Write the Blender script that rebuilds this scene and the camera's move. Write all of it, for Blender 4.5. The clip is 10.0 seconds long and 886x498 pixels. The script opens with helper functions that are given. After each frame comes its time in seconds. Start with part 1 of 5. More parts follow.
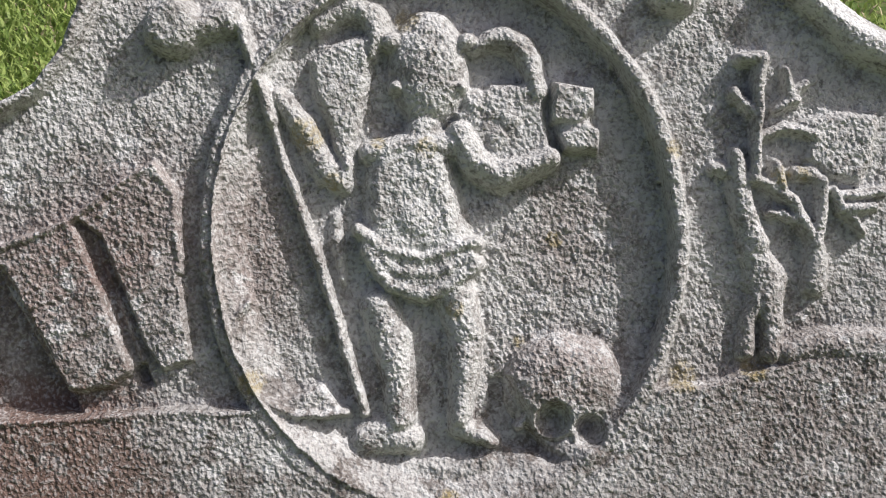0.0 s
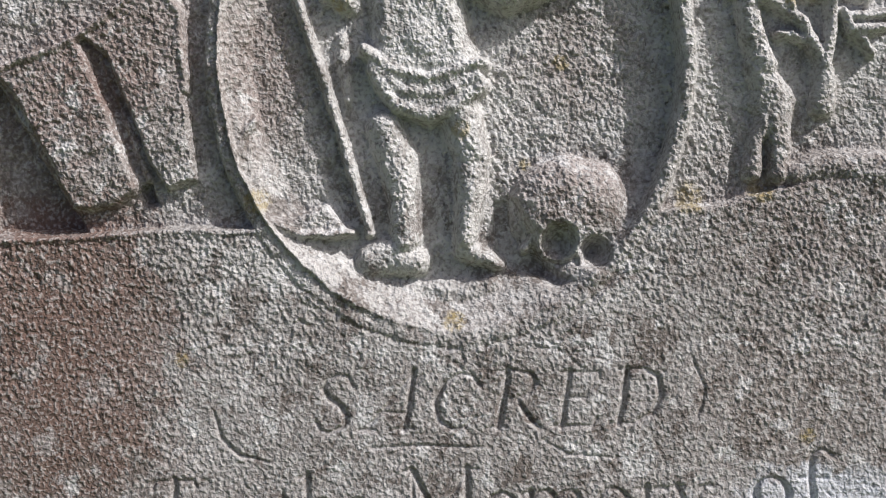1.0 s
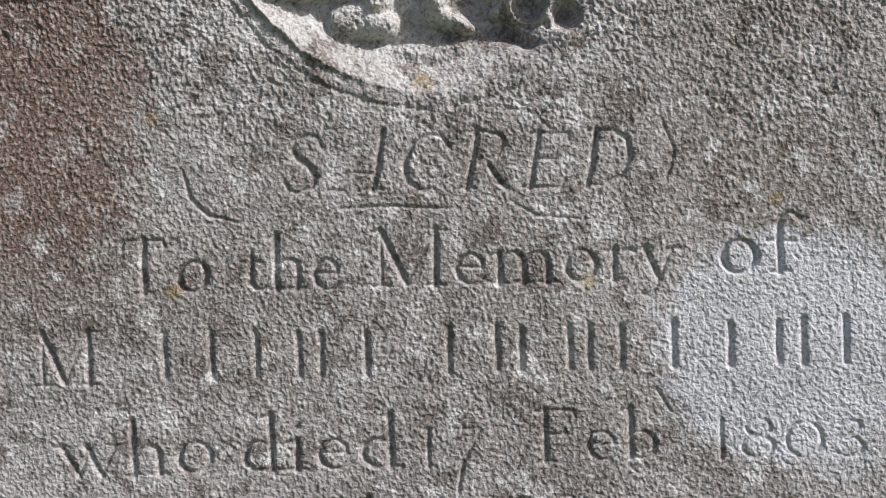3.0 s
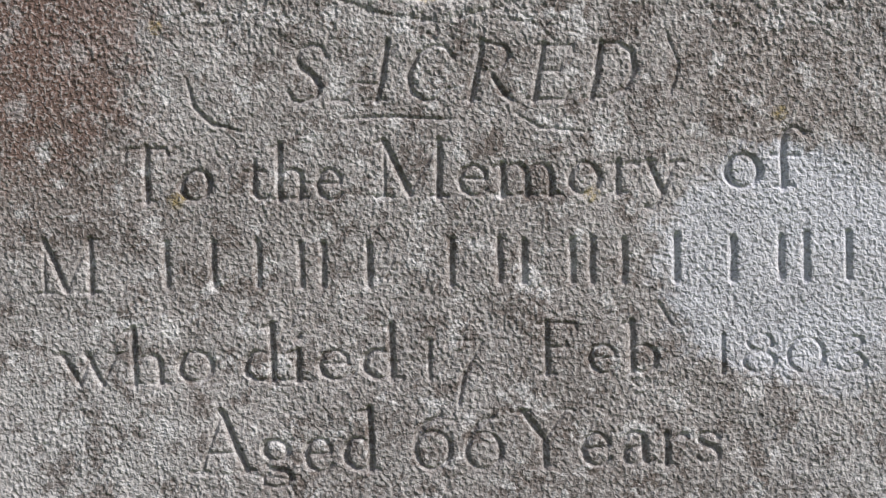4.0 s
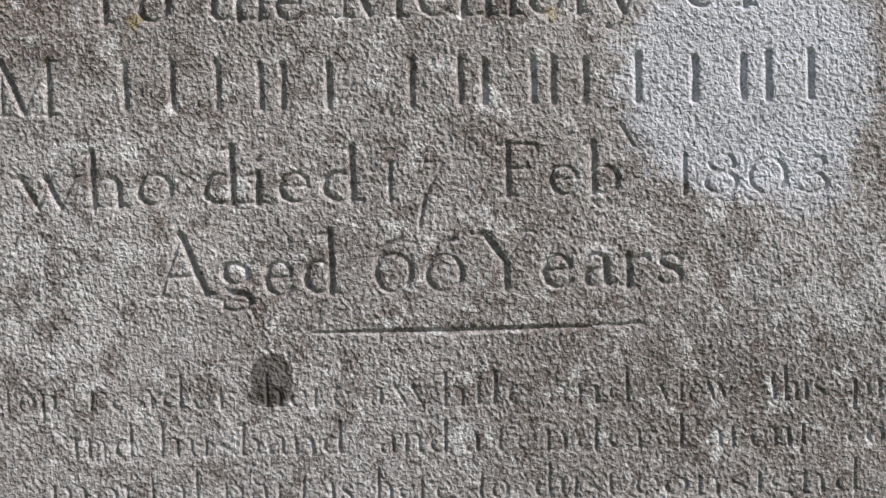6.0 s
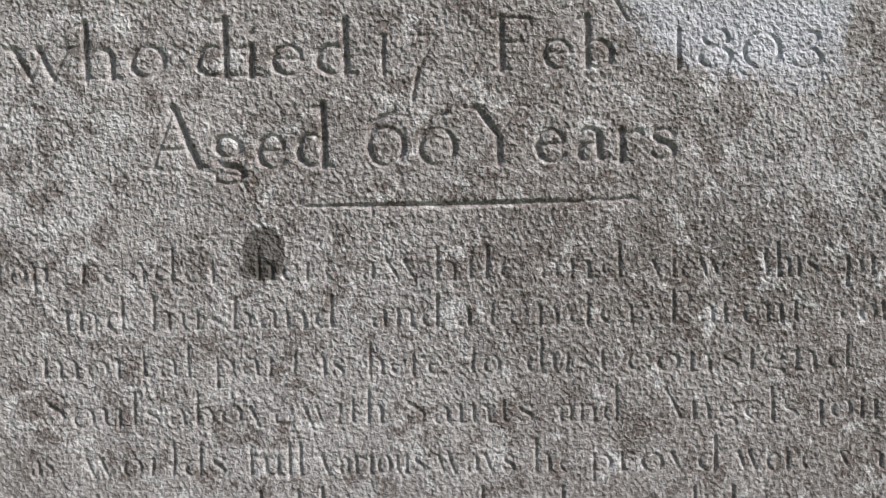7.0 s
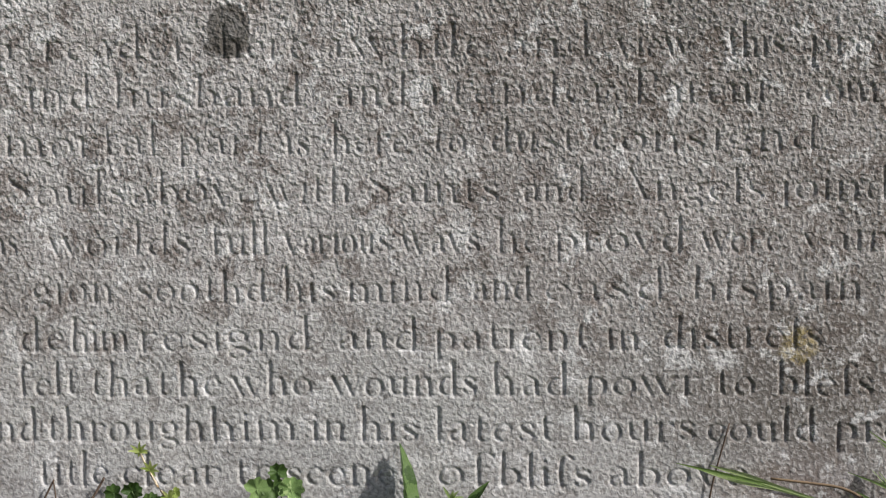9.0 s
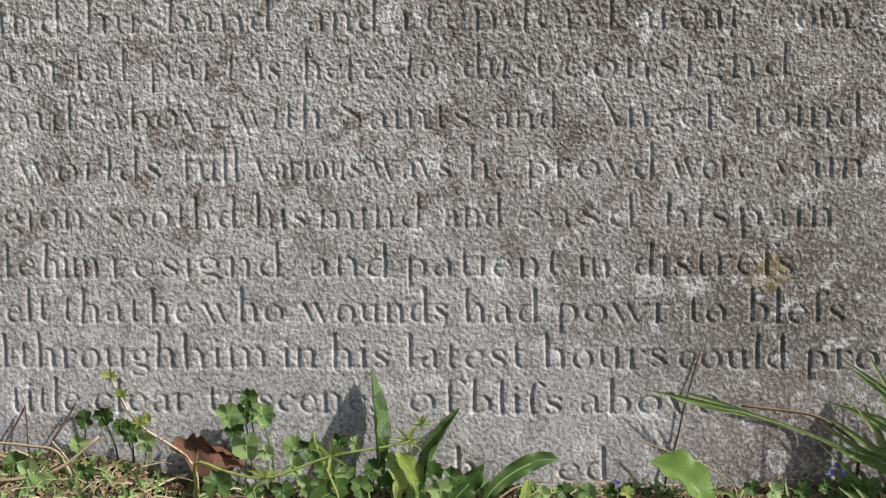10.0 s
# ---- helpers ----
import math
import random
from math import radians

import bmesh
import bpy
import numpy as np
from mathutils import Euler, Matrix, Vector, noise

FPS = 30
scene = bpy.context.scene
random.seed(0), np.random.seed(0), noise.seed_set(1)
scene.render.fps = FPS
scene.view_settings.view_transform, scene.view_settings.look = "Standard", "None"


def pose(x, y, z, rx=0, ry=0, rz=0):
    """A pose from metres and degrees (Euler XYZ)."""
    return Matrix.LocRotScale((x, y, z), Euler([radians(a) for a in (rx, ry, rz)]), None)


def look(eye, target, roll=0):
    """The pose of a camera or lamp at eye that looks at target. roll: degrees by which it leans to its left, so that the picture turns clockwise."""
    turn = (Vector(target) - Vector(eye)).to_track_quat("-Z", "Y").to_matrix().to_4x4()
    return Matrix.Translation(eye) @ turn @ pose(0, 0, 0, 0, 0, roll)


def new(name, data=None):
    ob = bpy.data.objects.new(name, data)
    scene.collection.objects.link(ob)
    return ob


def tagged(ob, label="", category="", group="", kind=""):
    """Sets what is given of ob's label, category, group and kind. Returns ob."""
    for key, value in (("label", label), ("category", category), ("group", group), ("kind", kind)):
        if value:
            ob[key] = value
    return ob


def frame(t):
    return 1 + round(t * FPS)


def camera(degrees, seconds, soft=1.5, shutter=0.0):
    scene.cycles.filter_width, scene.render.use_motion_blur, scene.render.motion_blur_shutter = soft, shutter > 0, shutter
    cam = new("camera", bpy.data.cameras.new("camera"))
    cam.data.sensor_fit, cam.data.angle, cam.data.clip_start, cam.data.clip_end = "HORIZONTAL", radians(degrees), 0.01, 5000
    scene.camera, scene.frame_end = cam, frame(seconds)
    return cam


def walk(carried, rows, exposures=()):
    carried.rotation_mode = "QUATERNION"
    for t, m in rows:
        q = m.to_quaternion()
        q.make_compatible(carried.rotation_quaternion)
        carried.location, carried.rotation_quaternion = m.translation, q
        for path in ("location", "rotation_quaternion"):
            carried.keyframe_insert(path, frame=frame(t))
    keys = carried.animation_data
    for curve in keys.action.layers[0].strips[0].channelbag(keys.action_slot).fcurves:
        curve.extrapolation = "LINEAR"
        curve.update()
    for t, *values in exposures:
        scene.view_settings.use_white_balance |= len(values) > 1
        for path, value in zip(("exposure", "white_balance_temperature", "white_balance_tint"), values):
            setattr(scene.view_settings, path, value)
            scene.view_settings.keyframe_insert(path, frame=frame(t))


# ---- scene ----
cam = camera(39, 10.0, soft=1.15)
PATH = [
    (0, (0.008, -0.877, 0.934), (-0.016, 1.123, 0.958), -2.3),
    (0.5, (0.009, -0.876, 0.89), (-0.024, 1.124, 0.905), -2.2),
    (1, (0.004, -0.874, 0.824), (-0.031, 1.125, 0.811), -2.0),
    (1.5, (-0.002, -0.874, 0.768), (-0.038, 1.125, 0.75), -1.8),
    (2, (0.004, -0.874, 0.742), (-0.028, 1.125, 0.712), -2.2),
    (2.5, (0.017, -0.874, 0.71), (-0.012, 1.125, 0.673), -1.9),
    (3, (0.02, -0.875, 0.675), (-0.014, 1.124, 0.619), -1.6),
    (4.5, (0.016, -0.876, 0.586), (-0.015, 1.123, 0.533), -0.8),
    (5, (0.021, -0.875, 0.563), (-0.005, 1.124, 0.501), -0.9),
    (5.5, (0.034, -0.874, 0.535), (0.009, 1.125, 0.464), -1.2),
    (7, (0.044, -0.876, 0.405), (0.015, 1.123, 0.336), -0.7),
    (7.5, (0.057, -0.875, 0.372), (0.023, 1.123, 0.291), -0.8),
    (8, (0.059, -0.875, 0.332), (0.027, 1.123, 0.262), -0.7),
    (8.5, (0.06, -0.877, 0.295), (0.035, 1.122, 0.211), -0.3),
    (9, (0.063, -0.879, 0.257), (0.044, 1.119, 0.172), -0.3),
    (9.5, (0.075, -0.88, 0.235), (0.059, 1.118, 0.146), -0.2),
    (10, (0.083, -0.88, 0.215), (0.064, 1.117, 0.108), -0.2),
]
LEAN = 24.0  # the old stone leans back by this much
TIP = pose(0, 0, 0, -LEAN)
walk(cam, [(t, TIP @ look(eye, target, roll)) for t, eye, target, roll in PATH],
     [(0, -0.20, 6150, 13), (5, -0.27, 6150, 13.5), (10, -0.19, 6250, 11.5)])

# ---- daylight ----
SUN_WAY = (TIP.to_3x3() @ Vector((0.66, -0.37, 0.65))).normalized()
world = bpy.data.worlds.new("sky")
scene.world = world
world.use_nodes = True
sky = world.node_tree.nodes.new("ShaderNodeTexSky")
sky.sky_type, sky.sun_disc = "NISHITA", False
sky.air_density, sky.dust_density, sky.ozone_density = 0.8, 6.0, 0.6
sky.sun_elevation = math.asin(SUN_WAY.z)
sky.sun_rotation = math.atan2(SUN_WAY.x, SUN_WAY.y)
world.node_tree.nodes["Background"].inputs["Strength"].default_value = 0.11
world.node_tree.links.new(sky.outputs[0], world.node_tree.nodes["Background"].inputs["Color"])
lamp = bpy.data.lights.new("sun", "SUN")
lamp.energy, lamp.angle, lamp.color = 5.0, radians(0.55), (1.0, 0.965, 0.91)
sun = new("sun", lamp)
sun.matrix_world = look(SUN_WAY * 20, (0, 0, 0))


# ---- materials ----
class Nodes:
    """Short hand for building a node material."""

    def __init__(self, name, rough=0.9):
        self.mat = bpy.data.materials.new(name)
        self.mat.use_nodes = True
        self.tree = self.mat.node_tree
        self.bsdf = self.tree.nodes["Principled BSDF"]
        self.bsdf.inputs["Roughness"].default_value = rough
        self.bsdf.inputs["Specular IOR Level"].default_value = 0.25
        self.place = self.node("ShaderNodeTexCoord").outputs["Object"]

    def node(self, kind):
        return self.tree.nodes.new(kind)

    def put(self, socket, value):
        if hasattr(value, "links"):
            self.tree.links.new(value, socket)
        else:
            socket.default_value = value

    def noise(self, scale, detail=4.0, rough=0.6, twist=0.0, at=None):
        n = self.node("ShaderNodeTexNoise")
        self.put(n.inputs["Vector"], at or self.place)
        for key, value in (("Scale", scale), ("Detail", detail), ("Roughness", rough), ("Distortion", twist)):
            n.inputs[key].default_value = value
        return n.outputs["Fac"]

    def step(self, value, low, high, to_low=0.0, to_high=1.0):
        n = self.node("ShaderNodeMapRange")
        n.interpolation_type = "SMOOTHSTEP"
        self.put(n.inputs["Value"], value)
        for key, v in (("From Min", low), ("From Max", high), ("To Min", to_low), ("To Max", to_high)):
            n.inputs[key].default_value = v
        return n.outputs["Result"]

    def math(self, op, a, b=0.0):
        n = self.node("ShaderNodeMath")
        n.operation = op
        self.put(n.inputs[0], a)
        self.put(n.inputs[1], b)
        return n.outputs[0]

    def mix(self, fac, a, b):
        n = self.node("ShaderNodeMix")
        n.data_type = "RGBA"
        self.put(n.inputs["Factor"], fac)
        for key, v in (("A", a), ("B", b)):
            s = [i for i in n.inputs if i.name == key and i.type == "RGBA"][0]
            self.put(s, v if hasattr(v, "links") else (*v, 1.0))
        return [o for o in n.outputs if o.type == "RGBA"][0]

    def spot(self, x, z, wide, high, ragged, wob, edge=0.25):
        """A ragged blotch of its own shape on the face of the stone."""
        off = self.node("ShaderNodeVectorMath")
        off.operation = "MULTIPLY_ADD"
        self.put(off.inputs[0], self.place)
        off.inputs[1].default_value = (1 / wide, 0, 1 / high)
        off.inputs[2].default_value = (-x / wide, 0, -z / high)
        ln = self.node("ShaderNodeVectorMath")
        ln.operation = "LENGTH"
        self.put(ln.inputs[0], off.outputs[0])
        out = self.node("ShaderNodeMath")
        out.operation = "MULTIPLY_ADD"
        self.put(out.inputs[0], wob)
        out.inputs[1].default_value = ragged
        self.put(out.inputs[2], ln.outputs["Value"])
        return self.step(out.outputs[0], 1.0 - edge, 1.0 + edge, 1.0, 0.0)

    def bump(self, height, depth, strength=1.0, under=None):
        n = self.node("ShaderNodeBump")
        n.inputs["Strength"].default_value = strength
        n.inputs["Distance"].default_value = depth
        self.put(n.inputs["Height"], height)
        if under:
            self.put(n.inputs["Normal"], under)
        return n.outputs[0]

    def done(self, colour, normal=None):
        self.put(self.bsdf.inputs["Base Color"], colour if hasattr(colour, "links") else (*colour, 1.0))
        if normal:
            self.put(self.bsdf.inputs["Normal"], normal)
        return self.mat


STAINS_AND_GLARE = (  # centre, width and height in metres, ragged, tint, strength
    ((0.2395, 0.5757), 0.088, 0.080, 0.30, (0.60, 0.625, 0.67), 0.72),
    ((0.2731, 0.6185), 0.050, 0.040, 0.40, (0.58, 0.60, 0.64), 0.55),
    ((0.2724, 0.5121), 0.045, 0.030, 0.40, (0.58, 0.60, 0.64), 0.55),
    ((-0.2860, 0.7560), 0.085, 0.100, 0.60, (0.15, 0.09, 0.07), 0.55),
    ((0.0069, 1.0200), 0.240, 0.200, 0.60, (0.58, 0.58, 0.56), 0.55),
    # glare of the sunlit top edge, painted into the stone's colour
    ((0.2985, 1.0911), 0.060, 0.030, 0.40, (0.72, 0.72, 0.70), 0.70),
    ((-0.0166, 0.9296), 0.060, 0.130, 0.50, (0.64, 0.64, 0.62), 0.60),
    ((-0.1280, 0.8231), 0.050, 0.030, 0.40, (0.60, 0.59, 0.57), 0.25),
    ((-0.2509, 1.0506), 0.130, 0.090, 0.60, (0.55, 0.55, 0.53), 0.50),
    ((0.2224, 0.9714), 0.130, 0.150, 0.60, (0.55, 0.55, 0.53), 0.45),
    ((-0.0394, 0.0884), 0.330, 0.085, 0.55, (0.41, 0.41, 0.395), 0.80),
    ((-0.0578, 0.2761), 0.220, 0.090, 0.60, (0.44, 0.43, 0.42), 0.50),
    ((-0.2883, 0.4473), 0.100, 0.050, 0.70, (0.50, 0.49, 0.48), 0.50),
    ((-0.2656, 0.4626), 0.070, 0.110, 0.70, (0.48, 0.47, 0.46), 0.45),
    ((0.2843, 0.4120), 0.080, 0.050, 0.70, (0.48, 0.48, 0.48), 0.50),
    ((0.3240, 0.4351), 0.060, 0.050, 0.70, (0.50, 0.50, 0.50), 0.50),
    ((-0.2818, 0.7529), 0.060, 0.090, 0.60, (0.16, 0.075, 0.05), 0.60),
    ((-0.2837, 0.8125), 0.050, 0.060, 0.60, (0.15, 0.08, 0.055), 0.50),
    ((-0.2829, 0.9403), 0.060, 0.050, 0.60, (0.16, 0.09, 0.07), 0.60),
    ((-0.2219, 0.9697), 0.050, 0.060, 0.60, (0.17, 0.10, 0.08), 0.60),
    ((-0.1348, 0.9542), 0.025, 0.055, 0.60, (0.17, 0.10, 0.08), 0.55),
    ((0.0832, 0.9494), 0.040, 0.040, 0.70, (0.17, 0.11, 0.09), 0.45),
    ((0.0795, 0.8585), 0.040, 0.025, 0.60, (0.20, 0.13, 0.11), 0.50),
    ((0.2312, 0.8359), 0.070, 0.060, 0.70, (0.12, 0.08, 0.065), 0.55),
    ((0.2274, 0.7026), 0.060, 0.050, 0.80, (0.14, 0.10, 0.075), 0.40),
    ((-0.2753, 0.6701), 0.060, 0.060, 0.70, (0.15, 0.10, 0.075), 0.50),
    ((0.2652, 0.3576), 0.110, 0.075, 0.70, (0.10, 0.085, 0.07), 0.60),
    ((0.1077, 0.3361), 0.060, 0.110, 0.80, (0.12, 0.10, 0.085), 0.50),
    ((0.2840, 0.1198), 0.090, 0.055, 0.70, (0.09, 0.075, 0.06), 0.65),
    ((0.3587, 0.1753), 0.060, 0.120, 0.80, (0.10, 0.085, 0.07), 0.50),
    ((0.3127, 0.0353), 0.050, 0.030, 0.60, (0.13, 0.08, 0.06), 0.50),
)
BLEACHED = 4  # the first ones lie over the mottling
LICHEN = (  # centre and size of the ochre crusts
    ((-0.0221, 1.1095), 0.009), ((-0.0776, 0.9948), 0.006), ((-0.0455, 1.0221), 0.005), ((-0.0112, 1.0159), 0.009), ((-0.0962, 1.0282), 0.012), ((0.1632, 1.0087), 0.008),
    ((0.1639, 0.8481), 0.010), ((0.2125, 0.8514), 0.007), ((0.0045, 0.9022), 0.006), ((0.0486, 0.8764), 0.005), ((-0.1418, 0.8561), 0.009), ((0.0773, 0.9488), 0.006),
    ((0.2368, 0.9859), 0.007), ((0.2527, 0.9880), 0.006), ((0.3055, 0.1508), 0.013), ((0.1071, 0.6249), 0.006), ((0.2385, 0.6794), 0.006),
    ((-0.0047, 0.7675), 0.007), ((-0.1975, 0.7464), 0.005), ((-0.1847, 0.6252), 0.006),
)


def make_stone():
    m = Nodes("weathered_limestone", 0.93)
    wob = m.math("MULTIPLY", m.math("SUBTRACT", m.noise(42, 6, 0.7), 0.5), 4.0)
    tone = m.mix(m.step(m.noise(9, 5, 0.6), 0.35, 0.68), (0.24, 0.22, 0.205), (0.39, 0.37, 0.355))
    for (x, z), wide, high, ragged, tint, much in STAINS_AND_GLARE[BLEACHED:]:
        tone = m.mix(m.math("MULTIPLY", m.spot(x, z, wide, high, ragged, wob, 0.06 if ragged < 0.1 else 0.25 if ragged < 0.5 else 0.75), much), tone, tint)
    blotch = m.math("MULTIPLY", m.step(m.noise(34, 7, 0.74, 0.4), 0.52, 0.57), 0.72)
    split = m.node("ShaderNodeSeparateXYZ")
    m.put(split.inputs[0], m.place)
    blotch = m.math("MULTIPLY", blotch, m.step(split.outputs["Z"], 0.06, 0.22, 0.3, 1.0))
    blotch = m.math("MULTIPLY", blotch, m.step(split.outputs["Z"], 0.82, 0.90, 1.0, 0.6))
    tone = m.mix(blotch, tone, (0.115, 0.092, 0.078))
    fleck = m.noise(125, 4, 0.72, 0.3)
    much_fleck = m.step(split.outputs["Z"], 0.08, 0.24, 0.08, 0.24)
    tone = m.mix(m.math("MULTIPLY", m.step(fleck, 0.47, 0.38), much_fleck), tone, (0.13, 0.105, 0.09))
    tone = m.mix(m.math("MULTIPLY", m.step(fleck, 0.53, 0.62), much_fleck), tone, (0.58, 0.575, 0.57))
    pale = m.math("MULTIPLY", m.step(m.noise(38, 7, 0.76, 0.3), 0.55, 0.60), 0.70)
    tone = m.mix(pale, tone, (0.62, 0.615, 0.605))
    for (x, z), wide, high, ragged, tint, much in STAINS_AND_GLARE[:BLEACHED]:
        tone = m.mix(m.math("MULTIPLY", m.spot(x, z, wide, high, ragged, wob, 0.10), much * 0.9), tone, tint)
    grain = m.noise(350, 1.5, 0.5, 0.3)
    # pale crests and dark pits: shading of the bumps put into the colour
    tone = m.mix(m.math("MULTIPLY", m.step(grain, 0.50, 0.66), 0.40), tone, (0.60, 0.585, 0.56))
    tone = m.mix(m.math("MULTIPLY", m.step(grain, 0.48, 0.34), 0.40), tone, (0.12, 0.10, 0.085))
    black = m.math("MULTIPLY", m.step(m.noise(110, 3, 0.6), 0.66, 0.72), 0.7)
    tone = m.mix(black, tone, (0.05, 0.045, 0.04))
    for (x, z), wide, high, much in (((-0.0948, 0.3736), 0.0152, 0.0180, 0.78), ((-0.0963, 0.361), 0.0172, 0.0072, 0.62)):
        mark = m.math("MULTIPLY", m.spot(x, z, wide, high, 0.05, wob, 0.06), much)
        tone = m.mix(mark, tone, (0.06, 0.054, 0.045))
    crust = m.step(m.noise(240, 4, 0.8), 0.35, 0.6)
    for (x, z), size in LICHEN:
        tone = m.mix(m.math("MULTIPLY", m.spot(x, z, size, size, 0.5, wob), m.math("MULTIPLY", crust, 0.55)), tone, (0.32, 0.245, 0.07))
    n = m.bump(m.math("MULTIPLY", grain, m.math("MULTIPLY", m.step(split.outputs["Z"], 0.02, 0.40, 0.45, 1.0), m.step(split.outputs["Z"], 0.76, 0.86, 1.0, 1.4))), 0.0021, 1.0)
    return m.done(tone, n)


def make_soil():
    m = Nodes("soil_and_turf", 0.95)
    tone = m.mix(m.step(m.noise(60, 5, 0.7), 0.35, 0.7), (0.035, 0.028, 0.018), (0.12, 0.09, 0.055))
    turf = m.mix(m.step(m.noise(3.5, 6, 0.7), 0.35, 0.65), (0.07, 0.12, 0.025), (0.17, 0.22, 0.06))
    turf = m.mix(m.step(m.noise(25, 5, 0.7), 0.5, 0.68), turf, (0.20, 0.17, 0.09))
    far = m.node("ShaderNodeVectorMath")
    far.operation = "LENGTH"
    m.put(far.inputs[0], m.place)
    tone = m.mix(m.step(far.outputs["Value"], 0.35, 0.8), tone, turf)
    return m.done(tone, m.bump(m.noise(150, 4), 0.006))


STONE = make_stone()
SOIL = make_soil()


# ---- building helpers ----
def link_mesh(name, mesh, material, parent=None, label=""):
    mesh.materials.append(material)
    ob = new(name, mesh)
    if parent is not None:
        ob.parent = parent
    return tagged(ob, label)


def part(name, bm, material, parent=None, label="", smooth=True):
    """Links a bmesh as one mesh object, under a thing or a part."""
    bmesh.ops.recalc_face_normals(bm, faces=bm.faces)
    mesh = bpy.data.meshes.new(name)
    bm.to_mesh(mesh)
    bm.free()
    mesh.polygons.foreach_set("use_smooth", [smooth] * len(mesh.polygons))
    return link_mesh(name, mesh, material, parent, label)


# ---- the carved face of the headstone, as a field of heights ----
STEP_X, STEP_Z = 0.00078, 0.00094
X0, X1, Z0, Z1 = -0.39, 0.41, -0.06, 1.16
xs = np.concatenate([np.arange(X0, -0.33, 0.004), np.arange(-0.33, 0.396, STEP_X), np.arange(0.398, X1 + 0.001, 0.004)])
zs = np.concatenate([np.arange(Z0, -0.02, 0.004), np.arange(-0.02, 1.142, STEP_Z), np.arange(1.144, Z1 + 0.001, 0.004)])
U, V = np.meshgrid(xs, zs)
H = np.zeros(U.shape)          # metres out of the face, towards the viewer
WHAT = np.zeros(U.shape, int)  # which carved part a place belongs to
PARTS = ["carved_face"]
LABELS = {}
rng = np.random.RandomState(7)


def rough(cell, seed):
    """Smooth random heights of about -1 to 1 with bumps of that size in metres."""
    r = np.random.RandomState(seed)
    gx, gz = (xs - X0) / cell, (zs - Z0) / cell
    table = r.uniform(-1, 1, (int(gz[-1]) + 3, int(gx[-1]) + 3))
    ix, iz = gx.astype(int), gz.astype(int)
    fx, fz = gx - ix, gz - iz
    fx, fz = fx * fx * (3 - 2 * fx), fz * fz * (3 - 2 * fz)
    low = table[iz][:, ix] * (1 - fx) + table[iz][:, ix + 1] * fx
    top = table[iz + 1][:, ix] * (1 - fx) + table[iz + 1][:, ix + 1] * fx
    return low * (1 - fz[:, None]) + top * fz[:, None]


WANDER_X, WANDER_Z = rough(0.012, 21) * 0.0009, rough(0.012, 22) * 0.0009


def window(points, pad):
    px, pz = [p[0] for p in points], [p[1] for p in points]
    a, b = np.searchsorted(xs, [min(px) - pad, max(px) + pad])
    c, d = np.searchsorted(zs, [min(pz) - pad, max(pz) + pad])
    return slice(c, d), slice(a, b)


def chain(w, points, radii):
    """How far out a place lies in a run of round strokes: 0 on the middle line, 1 on the edge."""
    u, v = U[w] + WANDER_X[w], V[w] + WANDER_Z[w]
    best = np.full(u.shape, 9.0)
    if len(points) == 1:
        return np.hypot(u - points[0][0], v - points[0][1]) / radii[0]
    for (ax, az), (bx, bz), ra, rb in zip(points, points[1:], radii, radii[1:]):
        dx, dz = bx - ax, bz - az
        t = np.clip(((u - ax) * dx + (v - az) * dz) / (dx * dx + dz * dz), 0, 1)
        best = np.minimum(best, np.hypot(u - ax - t * dx, v - az - t * dz) / (ra + t * (rb - ra)))
    return best


def inside(w, points):
    """Signed distance into an outline with straight sides, in metres; positive inside."""
    u, v = U[w] + WANDER_X[w], V[w] + WANDER_Z[w]
    far, odd = np.full(u.shape, 9.0), np.zeros(u.shape, bool)
    for (ax, az), (bx, bz) in zip(points, points[1:] + points[:1]):
        dx, dz = bx - ax, bz - az
        t = np.clip(((u - ax) * dx + (v - az) * dz) / (dx * dx + dz * dz), 0, 1)
        far = np.minimum(far, np.hypot(u - ax - t * dx, v - az - t * dz))
        odd ^= ((az > v) != (bz > v)) & (u < (bx - ax) * (v - az) / (bz - az + 1e-12) + ax)
    return np.where(odd, far, -far)


def claim(w, height, name, where):
    if name not in PARTS:
        PARTS.append(name)
    up = where & (height > H[w])
    H[w] = np.where(up, height, H[w])
    WHAT[w] = np.where(up, PARTS.index(name), WHAT[w])


def limb(name, points, mm, base, top, square=2.0):
    """A rounded carved stroke: widths in mm, from level base up to base + top (mm)."""
    mm = mm if isinstance(mm, (list, tuple)) else [mm] * len(points)
    radii = [r / 1000 for r in mm]
    w = window(points, max(radii) + 0.004)
    q = chain(w, points, radii)
    claim(w, (base + top * (1 - np.clip(q, 0, 1) ** square) ** 0.5) / 1000, name, q < 1)


def oval(name, centre, wide, high, base, top, turn=0.0, square=2.0):
    w = window([centre], max(wide, high) / 1000 + 0.004)
    u, v = U[w] + WANDER_X[w] - centre[0], V[w] + WANDER_Z[w] - centre[1]
    c, s = math.cos(radians(turn)), math.sin(radians(turn))
    q = np.hypot((u * c + v * s) * 1000 / wide, (v * c - u * s) * 1000 / high)
    claim(w, (base + top * (1 - np.clip(q, 0, 1) ** square) ** 0.5) / 1000, name, q < 1)


def slab(name, points, base, top, bevel=4.0):
    """A flat raised piece with softened edges."""
    w = window(points, 0.004)
    d = inside(w, points) * 1000
    k = np.clip(d / bevel, 0, 1)
    claim(w, (base + top * (1 - (1 - k) ** 2)) / 1000, name, d > 0)


